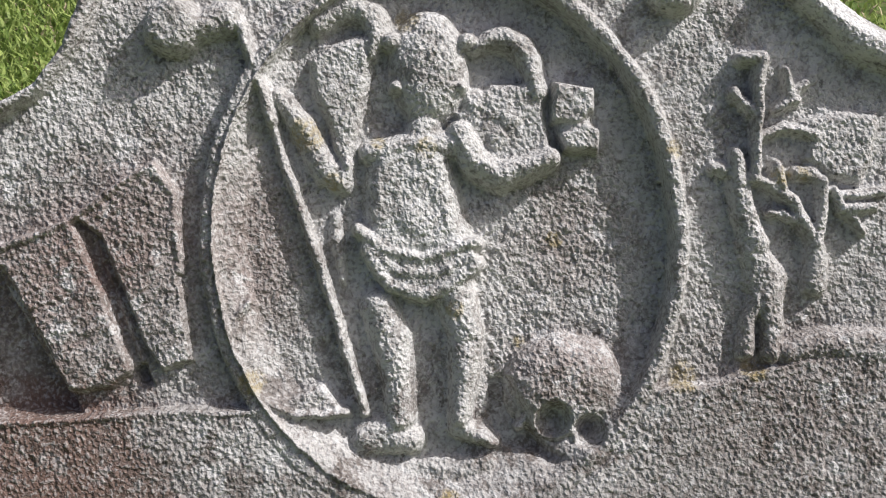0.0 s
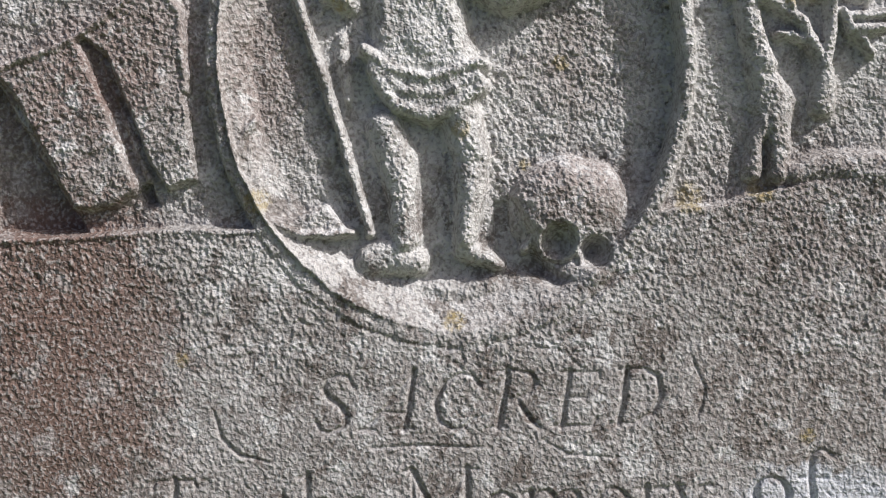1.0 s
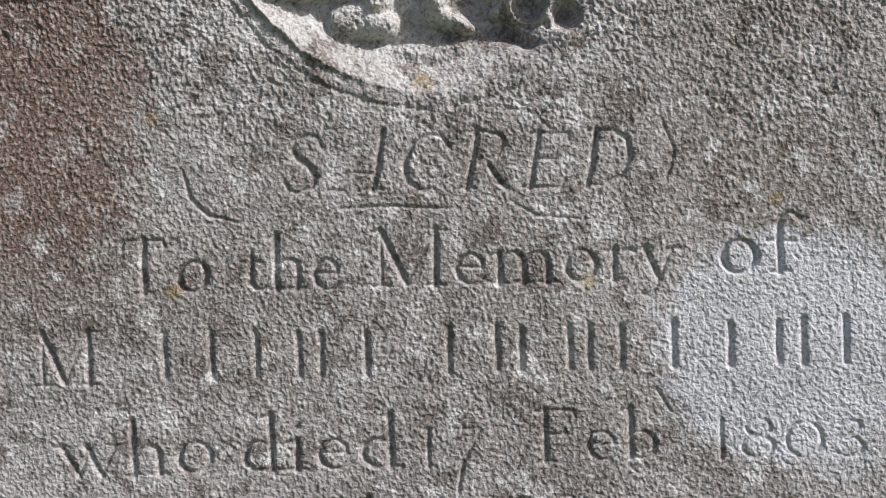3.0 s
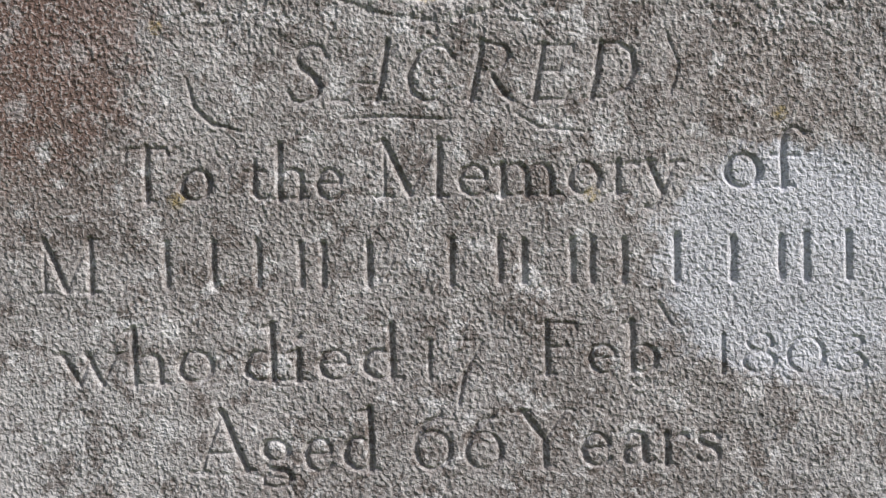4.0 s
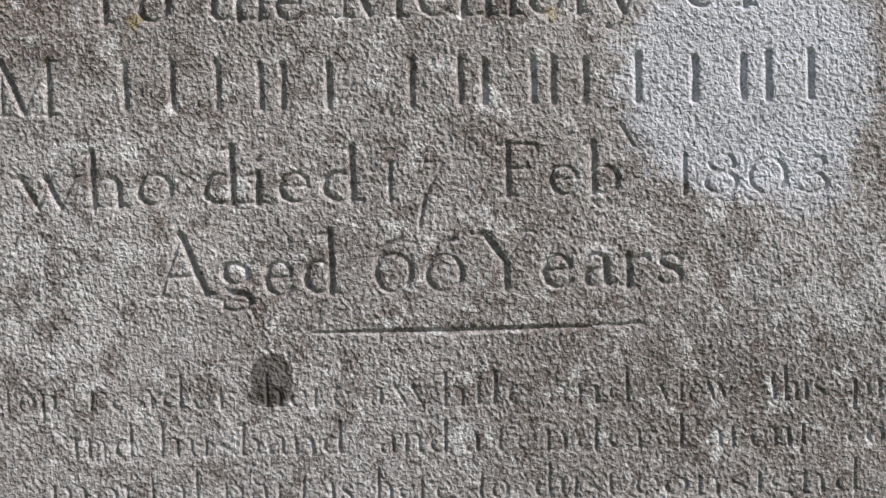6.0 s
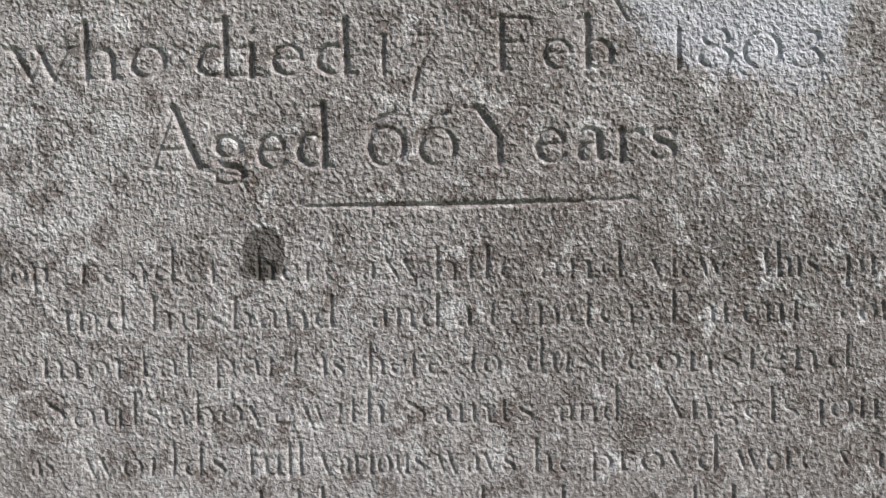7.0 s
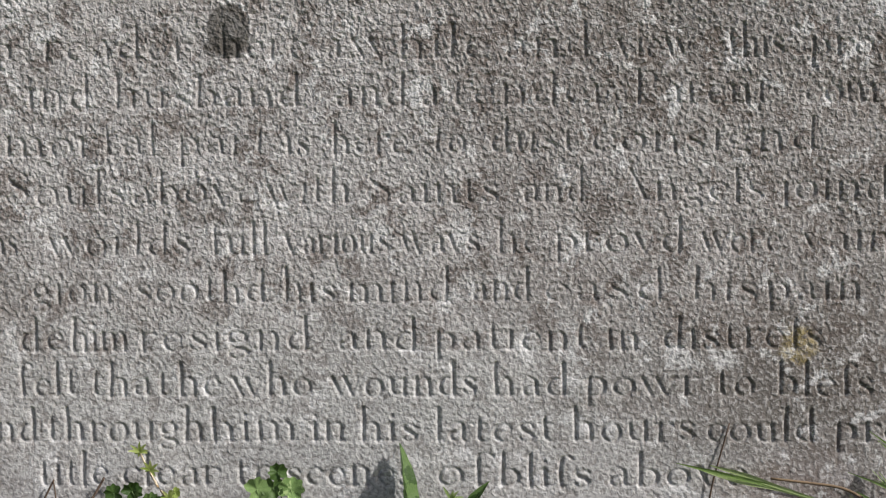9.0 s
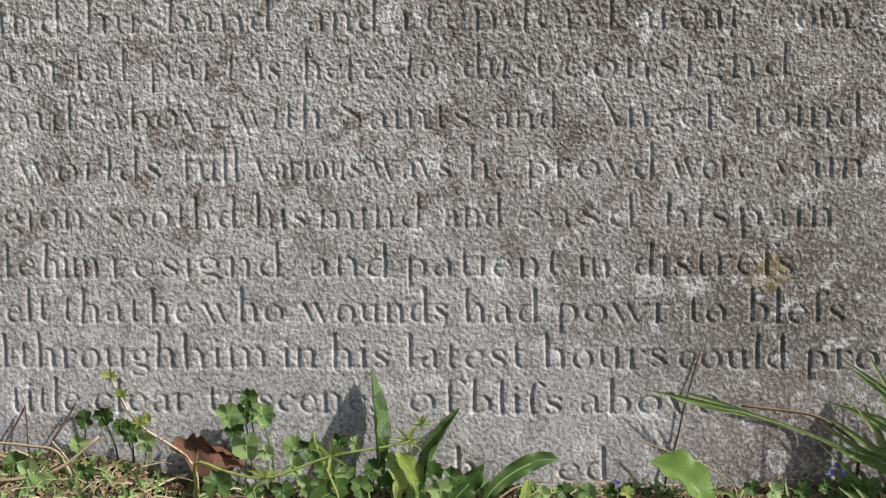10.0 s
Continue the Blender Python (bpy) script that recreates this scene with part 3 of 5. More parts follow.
LETTERS = {  # each: width, strokes of (across, up, thickness)
    "a": (0.43, [[(0.06, 0.42, 0.6), (0.12, 0.52, 0.45), (0.22, 0.55, 0.4), (0.31, 0.50, 0.7), (0.33, 0.40, 1), (0.33, 0.08, 1), (0.38, 0.01, 0.5), (0.44, 0.05, 0.25)],
                 [(0.33, 0.32, 0.3), (0.20, 0.29, 0.45), (0.09, 0.22, 0.85), (0.07, 0.13, 1), (0.12, 0.03, 0.65), (0.20, 0.01, 0.4), (0.33, 0.10, 0.3)]]),
    "b": (0.47, stem(0.10, 0.03, 1, False) + [bowl_right(0.10)]),
    "c": (0.42, [C_CURVE]),
    "d": (0.49, stem(0.38, 0, 1, False) + [flip(bowl_right(0.10), 0.48), [(0.38, 0.03, 0.6), (0.50, 0.01, 0.2)]]),
    "e": (0.43, [[(0.07, 0.30, 0.3), (0.39, 0.30, 0.3), (0.38, 0.42, 0.7), (0.30, 0.53, 0.45), (0.22, 0.55, 0.4)] + C_CURVE[3:]]),
    "f": (0.33, [[(0.38, 0.90, 0.8), (0.32, 0.98, 0.5), (0.24, 1.0, 0.4), (0.16, 0.92, 0.8), (0.14, 0.80, 1), (0.14, 0, 1)], [(0.0, 0.54, 0.3), (0.31, 0.54, 0.3)], foot_at(0.14)]),
    "g": (0.44, [round_stroke(0.21, 0.37, 0.15, 0.17), [(0.14, 0.20, 0.3), (0.08, 0.12, 0.4), (0.16, 0.05, 0.7), (0.34, 0.0, 0.85), (0.40, -0.10, 0.9), (0.34, -0.22, 0.55),
                 (0.20, -0.26, 0.4), (0.06, -0.20, 0.55), (0.04, -0.10, 0.65), (0.12, 0.0, 0.4)], [(0.33, 0.48, 0.3), (0.42, 0.54, 0.6)]]),
    "h": (0.50, stem(0.10, 0, 1) + [arch(0.10, 0.40), foot_at(0.40)]),
    "i": (0.20, stem(0.10, 0, XH) + [[(0.10, 0.79, 0.8), (0.115, 0.80, 0.8)]]),
    "j": (0.22, stem(0.12, -0.12, XH, False) + [[(0.12, -0.10, 1), (0.08, -0.22, 0.6), (-0.02, -0.25, 0.6)], [(0.12, 0.79, 0.8), (0.135, 0.80, 0.8)]]),
    "l": (0.20, stem(0.10, 0, 1)),
    "m": (0.80, stem(0.10, 0, XH) + [arch(0.10, 0.40), foot_at(0.40), arch(0.40, 0.70), foot_at(0.70)]),
    "n": (0.50, stem(0.10, 0, XH) + [arch(0.10, 0.40), foot_at(0.40)]),
    "o": (0.48, [round_stroke(0.24, 0.275, 0.185, 0.275)]),
    "p": (0.47, stem(0.10, -0.32, XH) + [bowl_right(0.10)]),
    "r": (0.36, stem(0.10, 0, XH) + [[(0.10, 0.38, 0.3), (0.20, 0.50, 0.4), (0.30, 0.54, 0.7), (0.35, 0.50, 0.8)]]),
    "s": (0.37, [S_CURVE]),
    "t": (0.32, [[(0.15, 0.76, 0.3), (0.14, 0.62, 0.9), (0.14, 0.12, 1), (0.20, 0.02, 0.6), (0.27, 0.01, 0.4), (0.33, 0.07, 0.25)], [(0.0, 0.54, 0.3), (0.30, 0.54, 0.3)]]),
    "u": (0.52, stem(0.40, 0, XH, False) + [[(-0.02, 0.53, 0.3), (0.08, 0.53, 0.7), (0.10, 0.50, 1), (0.10, 0.16, 1), (0.15, 0.04, 0.65), (0.23, 0.0, 0.45), (0.33, 0.03, 0.4), (0.40, 0.12, 0.3)], [(0.40, 0.03, 0.6), (0.52, 0.01, 0.2)]]),
    "v": (0.44, [V_LEFT, V_RIGHT] + V_TOPS),
    "w": (0.72, [V_LEFT, V_RIGHT, [(x + 0.28, z, w) for x, z, w in V_LEFT], [(x + 0.28, z, w) for x, z, w in V_RIGHT], V_TOPS[0], [(0.60, 0.54, 0.25), (0.76, 0.54, 0.25)]]),
    "y": (0.44, [V_LEFT, V_RIGHT, [(0.23, 0.0, 0.4), (0.16, -0.18, 0.4), (0.08, -0.26, 0.6), (0.02, -0.22, 0.8)]] + V_TOPS),
    "\u017f": (0.28, [[(0.36, 0.90, 0.8), (0.30, 0.98, 0.5), (0.23, 1.0, 0.4), (0.16, 0.92, 0.8), (0.14, 0.80, 1), (0.14, 0, 1)], [(0.02, 0.54, 0.3), (0.14, 0.54, 0.3)], foot_at(0.14)]),
    "S": (0.56, shrink([S_CURVE], 1.5, 1.82)),
    "A": (0.74, [[(0.07, 0.0, 0.45), (0.36, 0.98, 0.45)], [(0.35, 1.0, 0.9), (0.66, 0.0, 1)], [(0.16, 0.33, 0.3), (0.55, 0.33, 0.3)], foot_at(0.07), foot_at(0.66)]),
    "\u039b": (0.66, [[(0.55, 0.0, 0.9), (0.55, 1.0, 1)], [(0.04, 0.0, 0.35), (0.30, 0.45, 0.35), (0.54, 1.0, 0.4)], [(0.16, 0.30, 0.3), (0.55, 0.30, 0.3)], foot_at(0.55), foot_at(0.06)]),
    "C": (0.68, shrink([C_CURVE], 1.6, 1.82)),
    "R": (0.68, stem(0.14, 0, 1, True, False) + [[(0.02, 0.98, 0.3), (0.30, 0.98, 0.4), (0.46, 0.92, 0.7), (0.53, 0.76, 1), (0.46, 0.58, 0.7), (0.30, 0.51, 0.4), (0.14, 0.51, 0.3)],
                 [(0.32, 0.51, 0.6), (0.56, 0.10, 1), (0.68, 0.0, 0.5)]]),
    "E": (0.60, stem(0.14, 0, 1, False, False) + [[(0.02, 0.98, 0.3), (0.52, 0.98, 0.35), (0.54, 0.85, 0.3)], [(0.14, 0.52, 0.3), (0.40, 0.52, 0.35), (0.41, 0.60, 0.25)],
                 [(0.02, 0.015, 0.3), (0.54, 0.015, 0.35), (0.58, 0.17, 0.3)]]),
    "D": (0.72, stem(0.14, 0, 1, False, False) + [[(0.02, 0.98, 0.3), (0.34, 0.98, 0.4), (0.56, 0.84, 0.85), (0.63, 0.50, 1), (0.56, 0.17, 0.85), (0.34, 0.02, 0.4), (0.02, 0.02, 0.3)]]),
    "T": (0.62, stem(0.31, 0, 1, True, False) + [[(0.03, 0.84, 0.3), (0.06, 0.97, 0.4), (0.56, 0.97, 0.4), (0.60, 0.84, 0.3)]]),
    "M": (0.92, stem(0.80, 0, 1, True, False) + [[(0.12, 0.0, 0.4), (0.12, 0.98, 0.4)], foot_at(0.12), [(0.11, 1.0, 0.9), (0.44, 0.06, 1)], [(0.44, 0.05, 0.4), (0.80, 0.98, 0.4)], [(0.0, 0.98, 0.3), (0.14, 0.98, 0.3)], [(0.78, 0.98, 0.3), (0.92, 0.98, 0.3)]]),
    "F": (0.54, stem(0.14, 0, 1, True, False) + [[(0.02, 0.98, 0.3), (0.50, 0.98, 0.35), (0.53, 0.85, 0.3)], [(0.14, 0.52, 0.3), (0.38, 0.52, 0.35), (0.39, 0.60, 0.25)]]),
    "P": (0.58, stem(0.14, 0, 1, True, False) + [[(0.02, 0.98, 0.3), (0.30, 0.98, 0.4), (0.46, 0.90, 0.75), (0.52, 0.74, 1), (0.46, 0.57, 0.75), (0.30, 0.48, 0.4), (0.14, 0.48, 0.3)]]),
    "Y": (0.68, stem(0.35, 0, 0.48, True, False) + [[(0.07, 0.99, 0.9), (0.35, 0.46, 1)], [(0.35, 0.46, 0.4), (0.62, 0.97, 0.4)], [(0.0, 0.98, 0.3), (0.17, 0.98, 0.3)], [(0.54, 0.98, 0.3), (0.70, 0.98, 0.3)]]),
    "1": (0.30, stem(0.15, 0, 1)),
    "7": (0.62, [[(0.02, 0.84, 0.4), (0.06, 0.97, 0.6), (0.60, 0.97, 0.5), (0.30, 0.05, 1), (0.22, -0.70, 0.8)]]),
    "8": (0.54, [round_stroke(0.27, 0.76, 0.17, 0.22, heavy=0.9), round_stroke(0.27, 0.27, 0.21, 0.26)]),
    "0": (0.58, [round_stroke(0.29, 0.48, 0.24, 0.47)]),
    "3": (0.50, [[(0.08, 0.84, 0.6), (0.20, 0.97, 0.4), (0.36, 0.90, 0.8), (0.40, 0.76, 1), (0.33, 0.62, 0.6), (0.20, 0.54, 0.4), (0.36, 0.46, 0.7), (0.44, 0.27, 1), (0.36, 0.07, 0.8), (0.20, 0.0, 0.4), (0.06, 0.12, 0.7)]]),
    "6": (0.60, SIX),
}


def cut(points, steep=1.7):
    """Cuts one stroke of (x, z, width) in metres; its sides slope down to a line."""
    pad = max(p[2] for p in points) + 0.002
    w = window(points, pad)
    u, v = U[w] + WANDER_X[w] * 0.7, V[w] + WANDER_Z[w] * 0.7
    best = np.zeros(u.shape)
    for (ax, az, aw), (bx, bz, bw) in zip(points, points[1:]):
        dx, dz = bx - ax, bz - az
        t = np.clip(((u - ax) * dx + (v - az) * dz) / (dx * dx + dz * dz + 1e-12), 0, 1)
        best = np.maximum(best, (aw + t * (bw - aw)) / 2 - np.hypot(u - ax - t * dx, v - az - t * dz))
    CUT[w] = np.maximum(CUT[w], best * steep)


def word(text, start, end, tall, thick=0.155, lean=0.0, gap=0.075, steep=1.7):
    """Cuts one word between two places on its base line; tall: the height of its tall letters in mm."""
    em = tall / 1000
    natural = sum(LETTERS[c][0] for c in text) + gap * (len(text) - 1)
    run = Vector((end[0] - start[0], end[1] - start[1]))
    at = 0.0
    for c in text:
        wide, strokes = LETTERS[c]
        rise, grow, tilt = rng.uniform(-0.0005, 0.0005), rng.uniform(0.97, 1.03), lean + rng.uniform(-0.02, 0.02)
        for stroke in strokes:
            points = []
            for x, z, heavy in stroke:
                k = (at + x) / natural
                z = z * em * grow
                points.append((start[0] + run.x * k + z * tilt, start[1] + run.y * k + z + rise, max(0.0015, max(heavy, 0.5 if tall > 30 else 0.32) * thick * em)))
            cut(points, steep)
        at += wide + gap
    low = 0.33 * em if any(c in "gjpqy7" for c in text) else 0.06 * em
    WORD_AREAS.append((text, [(start[0] - 0.003, start[1] - low), (end[0] + 0.003, end[1] - low),
                              (end[0] + 0.003 + lean * 0.03, end[1] + 1.08 * em), (start[0] - 0.003, start[1] + 1.08 * em)]))


def groove(points, mm, steep=1.7):
    mm = mm if isinstance(mm, list) else [mm] * len(points)
    cut([(x, z, m * 0.0026) for (x, z), m in zip(points, mm)], steep)


def bar(x, z, wide, tall):
    cut([(x, z + wide / 2000, wide / 1000), (x, z + (tall - wide / 2) / 1000, wide / 1000)], 1.3)


# heading with its flourishes
word("S\u039bCRED", (-0.1105, 0.6929), (0.1383, 0.6910), 40, 0.15, 0.2, 0.14)
groove([(-0.1758, 0.7089), (-0.1713, 0.6909), (-0.1579, 0.6786), (-0.1382, 0.6728)], [0.9, 1.6, 1.4, 0.8])
groove([(0.0405, 0.7486), (0.0660, 0.7458), (0.0844, 0.7318)], 0.8)
groove([(0.0541, 0.6827), (0.0715, 0.6719), (0.1069, 0.6683)], 0.9)
groove([(0.1608, 0.7344), (0.1681, 0.7152), (0.1628, 0.6949)], 1.1)
groove([(-0.0666, 0.6803), (-0.0427, 0.6819), (0.0086, 0.6791)], 1.1)
groove([(-0.1269, 0.7673), (-0.1129, 0.7708), (-0.1000, 0.7664)], 0.8)
word("To", (-0.2228, 0.6238), (-0.1579, 0.6246), 40)
word("the", (-0.1368, 0.6247), (-0.0673, 0.6249), 38)
word("Memory", (-0.0455, 0.6250), (0.1678, 0.6253), 40)
word("of", (0.1970, 0.6275), (0.2520, 0.6281), 42)
# the name, kept as plain bars
word("M", (-0.2852, 0.5608), (-0.2412, 0.5611), 38)
NAME = [((0.0, 95), (0.21, 95), (0.41, 95), (0.60, 90), (0.70, 90), (0.90, 90)),
        ((0.0, 95), (0.12, 95), (0.18, 90), (0.30, 90), (0.35, 95), (0.43, 90), (0.56, 95), (0.70, 90), (0.82, 90), (0.88, 95), (0.985, 95))]
for bars, start, end in ((NAME[0], (-0.1933, 0.5620), (-0.0350, 0.5603)), (NAME[1], (0.0074, 0.5606), (0.2886, 0.5606))):
    for k, high in bars:
        bar(start[0] + (end[0] - start[0]) * k, start[1] + (end[1] - start[1]) * k, 6.4, high * 0.395)
    WORD_AREAS.append(("", [(start[0] - 0.006, start[1] - 0.004), (end[0] + 0.006, end[1] - 0.004),
                            (end[0] + 0.006, end[1] + 0.041), (start[0] - 0.006, start[1] + 0.041)]))
word("who", (-0.2708, 0.4959), (-0.1600, 0.4969), 39)
word("died", (-0.1429, 0.4971), (-0.0287, 0.4977), 39)
word("17", (-0.0156, 0.4971), (0.0293, 0.4974), 27)
word("th", (0.0297, 0.5287), (0.0550, 0.5300), 15, 0.13)
word("Feb", (0.0657, 0.4985), (0.1535, 0.4994), 37)
word("1803", (0.1889, 0.4982), (0.2991, 0.4976), 27)
word("Aged", (-0.1761, 0.4324), (-0.0455, 0.4333), 42)
word("66", (-0.0244, 0.4335), (0.0443, 0.4331), 35)
word("Years", (0.0511, 0.4338), (0.1963, 0.4353), 41)
groove([(-0.0647, 0.4057), (0.0143, 0.4054), (0.0931, 0.4063), (0.1677, 0.4084)], [0.9, 1.8, 1.6, 0.9])
groove([(-0.1773, 0.4312), (-0.1381, 0.4315), (-0.1110, 0.4276), (-0.1048, 0.4164)], [0.6, 0.8, 0.9, 0.8])
groove([(0.1519, 0.5485), (0.1617, 0.5326)], 1.2)
# the verse
VERSE = (
    (("top", (-0.2863, 0.3524), (-0.2477, 0.3528)), ("reader", (-0.2265, 0.3533), (-0.1219, 0.3532)), ("here", (-0.1020, 0.3537), (-0.0398, 0.3534)),
     ("a", (-0.0267, 0.3536), (-0.0164, 0.3535)), ("while", (-0.0101, 0.3534), (0.0866, 0.3530)), ("and", (0.0973, 0.3528), (0.1587, 0.3528)),
     ("view", (0.1760, 0.3530), (0.2282, 0.3527)), ("this", (0.2529, 0.3528), (0.2936, 0.3527)), ("pro", (0.3104, 0.3529), (0.3573, 0.3527))),
    (("ind", (-0.2385, 0.3194), (-0.1916, 0.3196)), ("husband", (-0.1777, 0.3195), (-0.0440, 0.3198)), ("and", (-0.0210, 0.3201), (0.0300, 0.3202)),
     ("a", (0.0399, 0.3202), (0.0510, 0.3201)), ("tender", (0.0597, 0.3201), (0.1727, 0.3204)), ("Parent", (0.1873, 0.3204), (0.2831, 0.3207)),
     ("com", (0.3075, 0.3206), (0.3586, 0.3208))),
    (("mortal", (-0.2551, 0.2859), (-0.1456, 0.2862)), ("part", (-0.1325, 0.2862), (-0.0682, 0.2863)), ("is", (-0.0562, 0.2863), (-0.0396, 0.2866)),
     ("here", (-0.0237, 0.2866), (0.0302, 0.2867)), ("to", (0.0469, 0.2867), (0.0714, 0.2870)), ("dust", (0.0873, 0.2869), (0.1478, 0.2871)),
     ("consignd", (0.1577, 0.2870), (0.3176, 0.2876))),
    (("Souls", (-0.2558, 0.2514), (-0.1688, 0.2515)), ("above", (-0.1649, 0.2515), (-0.0757, 0.2519)), ("with", (-0.0701, 0.2519), (-0.0109, 0.2521)),
     ("Saints", (-0.0001, 0.2520), (0.0943, 0.2521)), ("and", (0.1102, 0.2520), (0.1546, 0.2523)), ("Angels", (0.1744, 0.2522), (0.2796, 0.2526)),
     ("joind", (0.2903, 0.2526), (0.3673, 0.2527))),
    (("as", (-0.2634, 0.2158), (-0.2465, 0.2159)), ("worlds", (-0.2253, 0.2159), (-0.1239, 0.2163)), ("full", (-0.1107, 0.2163), (-0.0681, 0.2165)), ("various", (-0.0569, 0.2165), (0.0167, 0.2167)),
     ("ways", (0.0247, 0.2166), (0.0803, 0.2168)), ("he", (0.0923, 0.2168), (0.1229, 0.2167)), ("provd", (0.1320, 0.2167), (0.2244, 0.2168)),
     ("were", (0.2351, 0.2167), (0.2917, 0.2169)), ("vain", (0.3064, 0.2169), (0.3697, 0.2171))),
    (("gion", (-0.2371, 0.1828), (-0.1791, 0.1826)), ("soothd", (-0.1631, 0.1825), (-0.0704, 0.1827)), ("his", (-0.0593, 0.1826), (-0.0214, 0.1825)),
     ("mind", (-0.0142, 0.1825), (0.0603, 0.1827)), ("and", (0.0743, 0.1826), (0.1161, 0.1825)), ("easd", (0.1240, 0.1825), (0.2115, 0.1826)),
     ("his", (0.2285, 0.1826), (0.2762, 0.1824)), ("pain", (0.2809, 0.1824), (0.3491, 0.1826))),
    (("de", (-0.2466, 0.1483), (-0.2145, 0.1483)), ("him", (-0.2097, 0.1482), (-0.1688, 0.1481)), ("resignd", (-0.1624, 0.1485), (-0.0388, 0.1486)),
     ("and", (-0.0216, 0.1485), (0.0371, 0.1484)), ("patient", (0.0470, 0.1483), (0.1571, 0.1480)), ("in", (0.1690, 0.1480), (0.1929, 0.1480)),
     ("distre\u017fs", (0.2076, 0.1483), (0.3217, 0.1484))),
    (("felt", (-0.2484, 0.1166), (-0.2055, 0.1165)), ("that", (-0.1974, 0.1165), (-0.1397, 0.1163)), ("he", (-0.1348, 0.1163), (-0.1036, 0.1162)),
     ("who", (-0.0960, 0.1162), (-0.0387, 0.1161)), ("wounds", (-0.0259, 0.1160), (0.0781, 0.1158)), ("had", (0.0880, 0.1158), (0.1427, 0.1156)),
     ("powr", (0.1539, 0.1156), (0.2344, 0.1150)), ("to", (0.2464, 0.1150), (0.2742, 0.1149)), ("ble\u017fs", (0.2886, 0.1149), (0.3578, 0.1147))),
    (("nd", (-0.2650, 0.0843), (-0.2342, 0.0843)), ("through", (-0.2289, 0.0843), (-0.1156, 0.0840)), ("him", (-0.1124, 0.0840), (-0.0494, 0.0839)),
     ("in", (-0.0402, 0.0839), (-0.0153, 0.0838)), ("his", (-0.0061, 0.0838), (0.0363, 0.0837)), ("latest", (0.0472, 0.0837), (0.1327, 0.0831)),
     ("hours", (0.1439, 0.0831), (0.2322, 0.0829)), ("could", (0.2398, 0.0825), (0.3175, 0.0823)), ("prov", (0.3295, 0.0819), (0.4011, 0.0813))),
    (("title", (-0.2343, 0.0527), (-0.1844, 0.0526)), ("clear", (-0.1760, 0.0526), (-0.1060, 0.0521)), ("to", (-0.0955, 0.0521), (-0.0642, 0.0520)),
     ("scenes", (-0.0585, 0.0520), (0.0330, 0.0514)), ("of", (0.0490, 0.0514), (0.0867, 0.0513)), ("bli\u017fs", (0.0919, 0.0513), (0.1588, 0.0508)),
     ("above", (0.1692, 0.0508), (0.2699, 0.0502))),
    (("h", (0.0813, 0.0032), (0.0986, 0.0031)), ("ed", (0.1548, 0.0027), (0.1921, 0.0026))),
)
WEAR = (0.13, 0.13, 0.13, 0.13, 0.13, 0.13, 0.135, 0.14, 0.145, 0.15, 0.15)  # the lower lines are crisper and heavier
for line, thick in zip(VERSE, WEAR):
    for text, start, end in line:
        word(text, start, end, 23, thick)

worn = 0.72 + 0.28 * np.clip(rough(0.02, 31) + rough(0.008, 32) * 0.6 + 0.5, 0, 1)
worn = np.where(V < 0.17, 1.0, worn)
H -= soften(CUT, 1) * worn
for text, area in WORD_AREAS:
    w = window(area, 0.002)
    spot = (inside(w, area) > 0) & (WHAT[w] == 0)
    PARTS.append("carved_word")
    WHAT[w] = np.where(spot, len(PARTS) - 1, WHAT[w])
    LABELS[len(PARTS) - 1] = "row of plain bars cut in the stone" if not text else ""


# the outline of the stone's top: the edge rolls over and falls away
OUTLINE = [(-0.2462, 1.1783), (-0.2551, 1.1306), (-0.2659, 1.0991), (-0.2860, 1.0736), (-0.3105, 1.0618), (-0.3468, 1.0566), (X0 + 0.004, 0.98), (X0 + 0.004, Z0 - 0.1),
           (X1 - 0.004, Z0 - 0.1), (X1 - 0.004, 1.0), (0.3336, 1.0816), (0.2914, 1.1072), (0.2649, 1.1322), (0.2505, 1.1646)]
d = inside((slice(None), slice(None)), OUTLINE)
steep = (U > 0.1) & (V > 0.9)
roll = np.where(steep, 0.020, 0.007)
edge = np.clip(d / roll, 0, 1)
H = H - roll * np.where(steep, 1.1 * (1 - edge) ** 1.2, 1 - np.sqrt(1 - (1 - edge) ** 2)) + np.minimum(d, 0) * 40

# weathering of the whole face
coarse = np.clip(0.27 + (V - 0.06) / 0.5, 0.27, 0.85) + 0.60 * np.clip((V - 0.70) / 0.1, 0, 1)
smooth_patch = (0.2395, 0.5757)
coarse *= 1 - 0.5 * np.exp(-((U - smooth_patch[0]) ** 2 + (V - smooth_patch[1]) ** 2) / 0.075 ** 2)
patchy = np.clip(0.95 + 0.35 * rough(0.035, 6) + 0.3 * rough(0.011, 7), 0.5, 1.4)
grit = np.random.RandomState(3)
grain = soften(grit.normal(size=U.shape), 1) * 0.00044 + soften(grit.normal(size=U.shape), 4) * 0.00080 + soften(grit.normal(size=U.shape), 12) * 0.0006
grain += np.where(V > 0.80, soften(grit.normal(size=U.shape), 1) * 0.00026, 0)
coarse *= 1 - 0.85 * np.clip(CUT / 0.0008, 0, 1)  # the cut faces are smoother than the weathered ground
H += grain * coarse * patchy
H += rough(0.03, 4) * 0.0006 + rough(0.15, 5) * 0.001


run_z, run_x = np.gradient(H, zs, xs)
NORMALS = np.stack([-run_x, -np.ones(H.shape), -run_z], -1)
NORMALS = (NORMALS / np.linalg.norm(NORMALS, axis=-1, keepdims=True)).reshape(-1, 3)

headstone = tagged(new("headstone"), "old weathered grey stone grave marker leaning back, carved with a relief", "headstone")
headstone.matrix_world = TIP


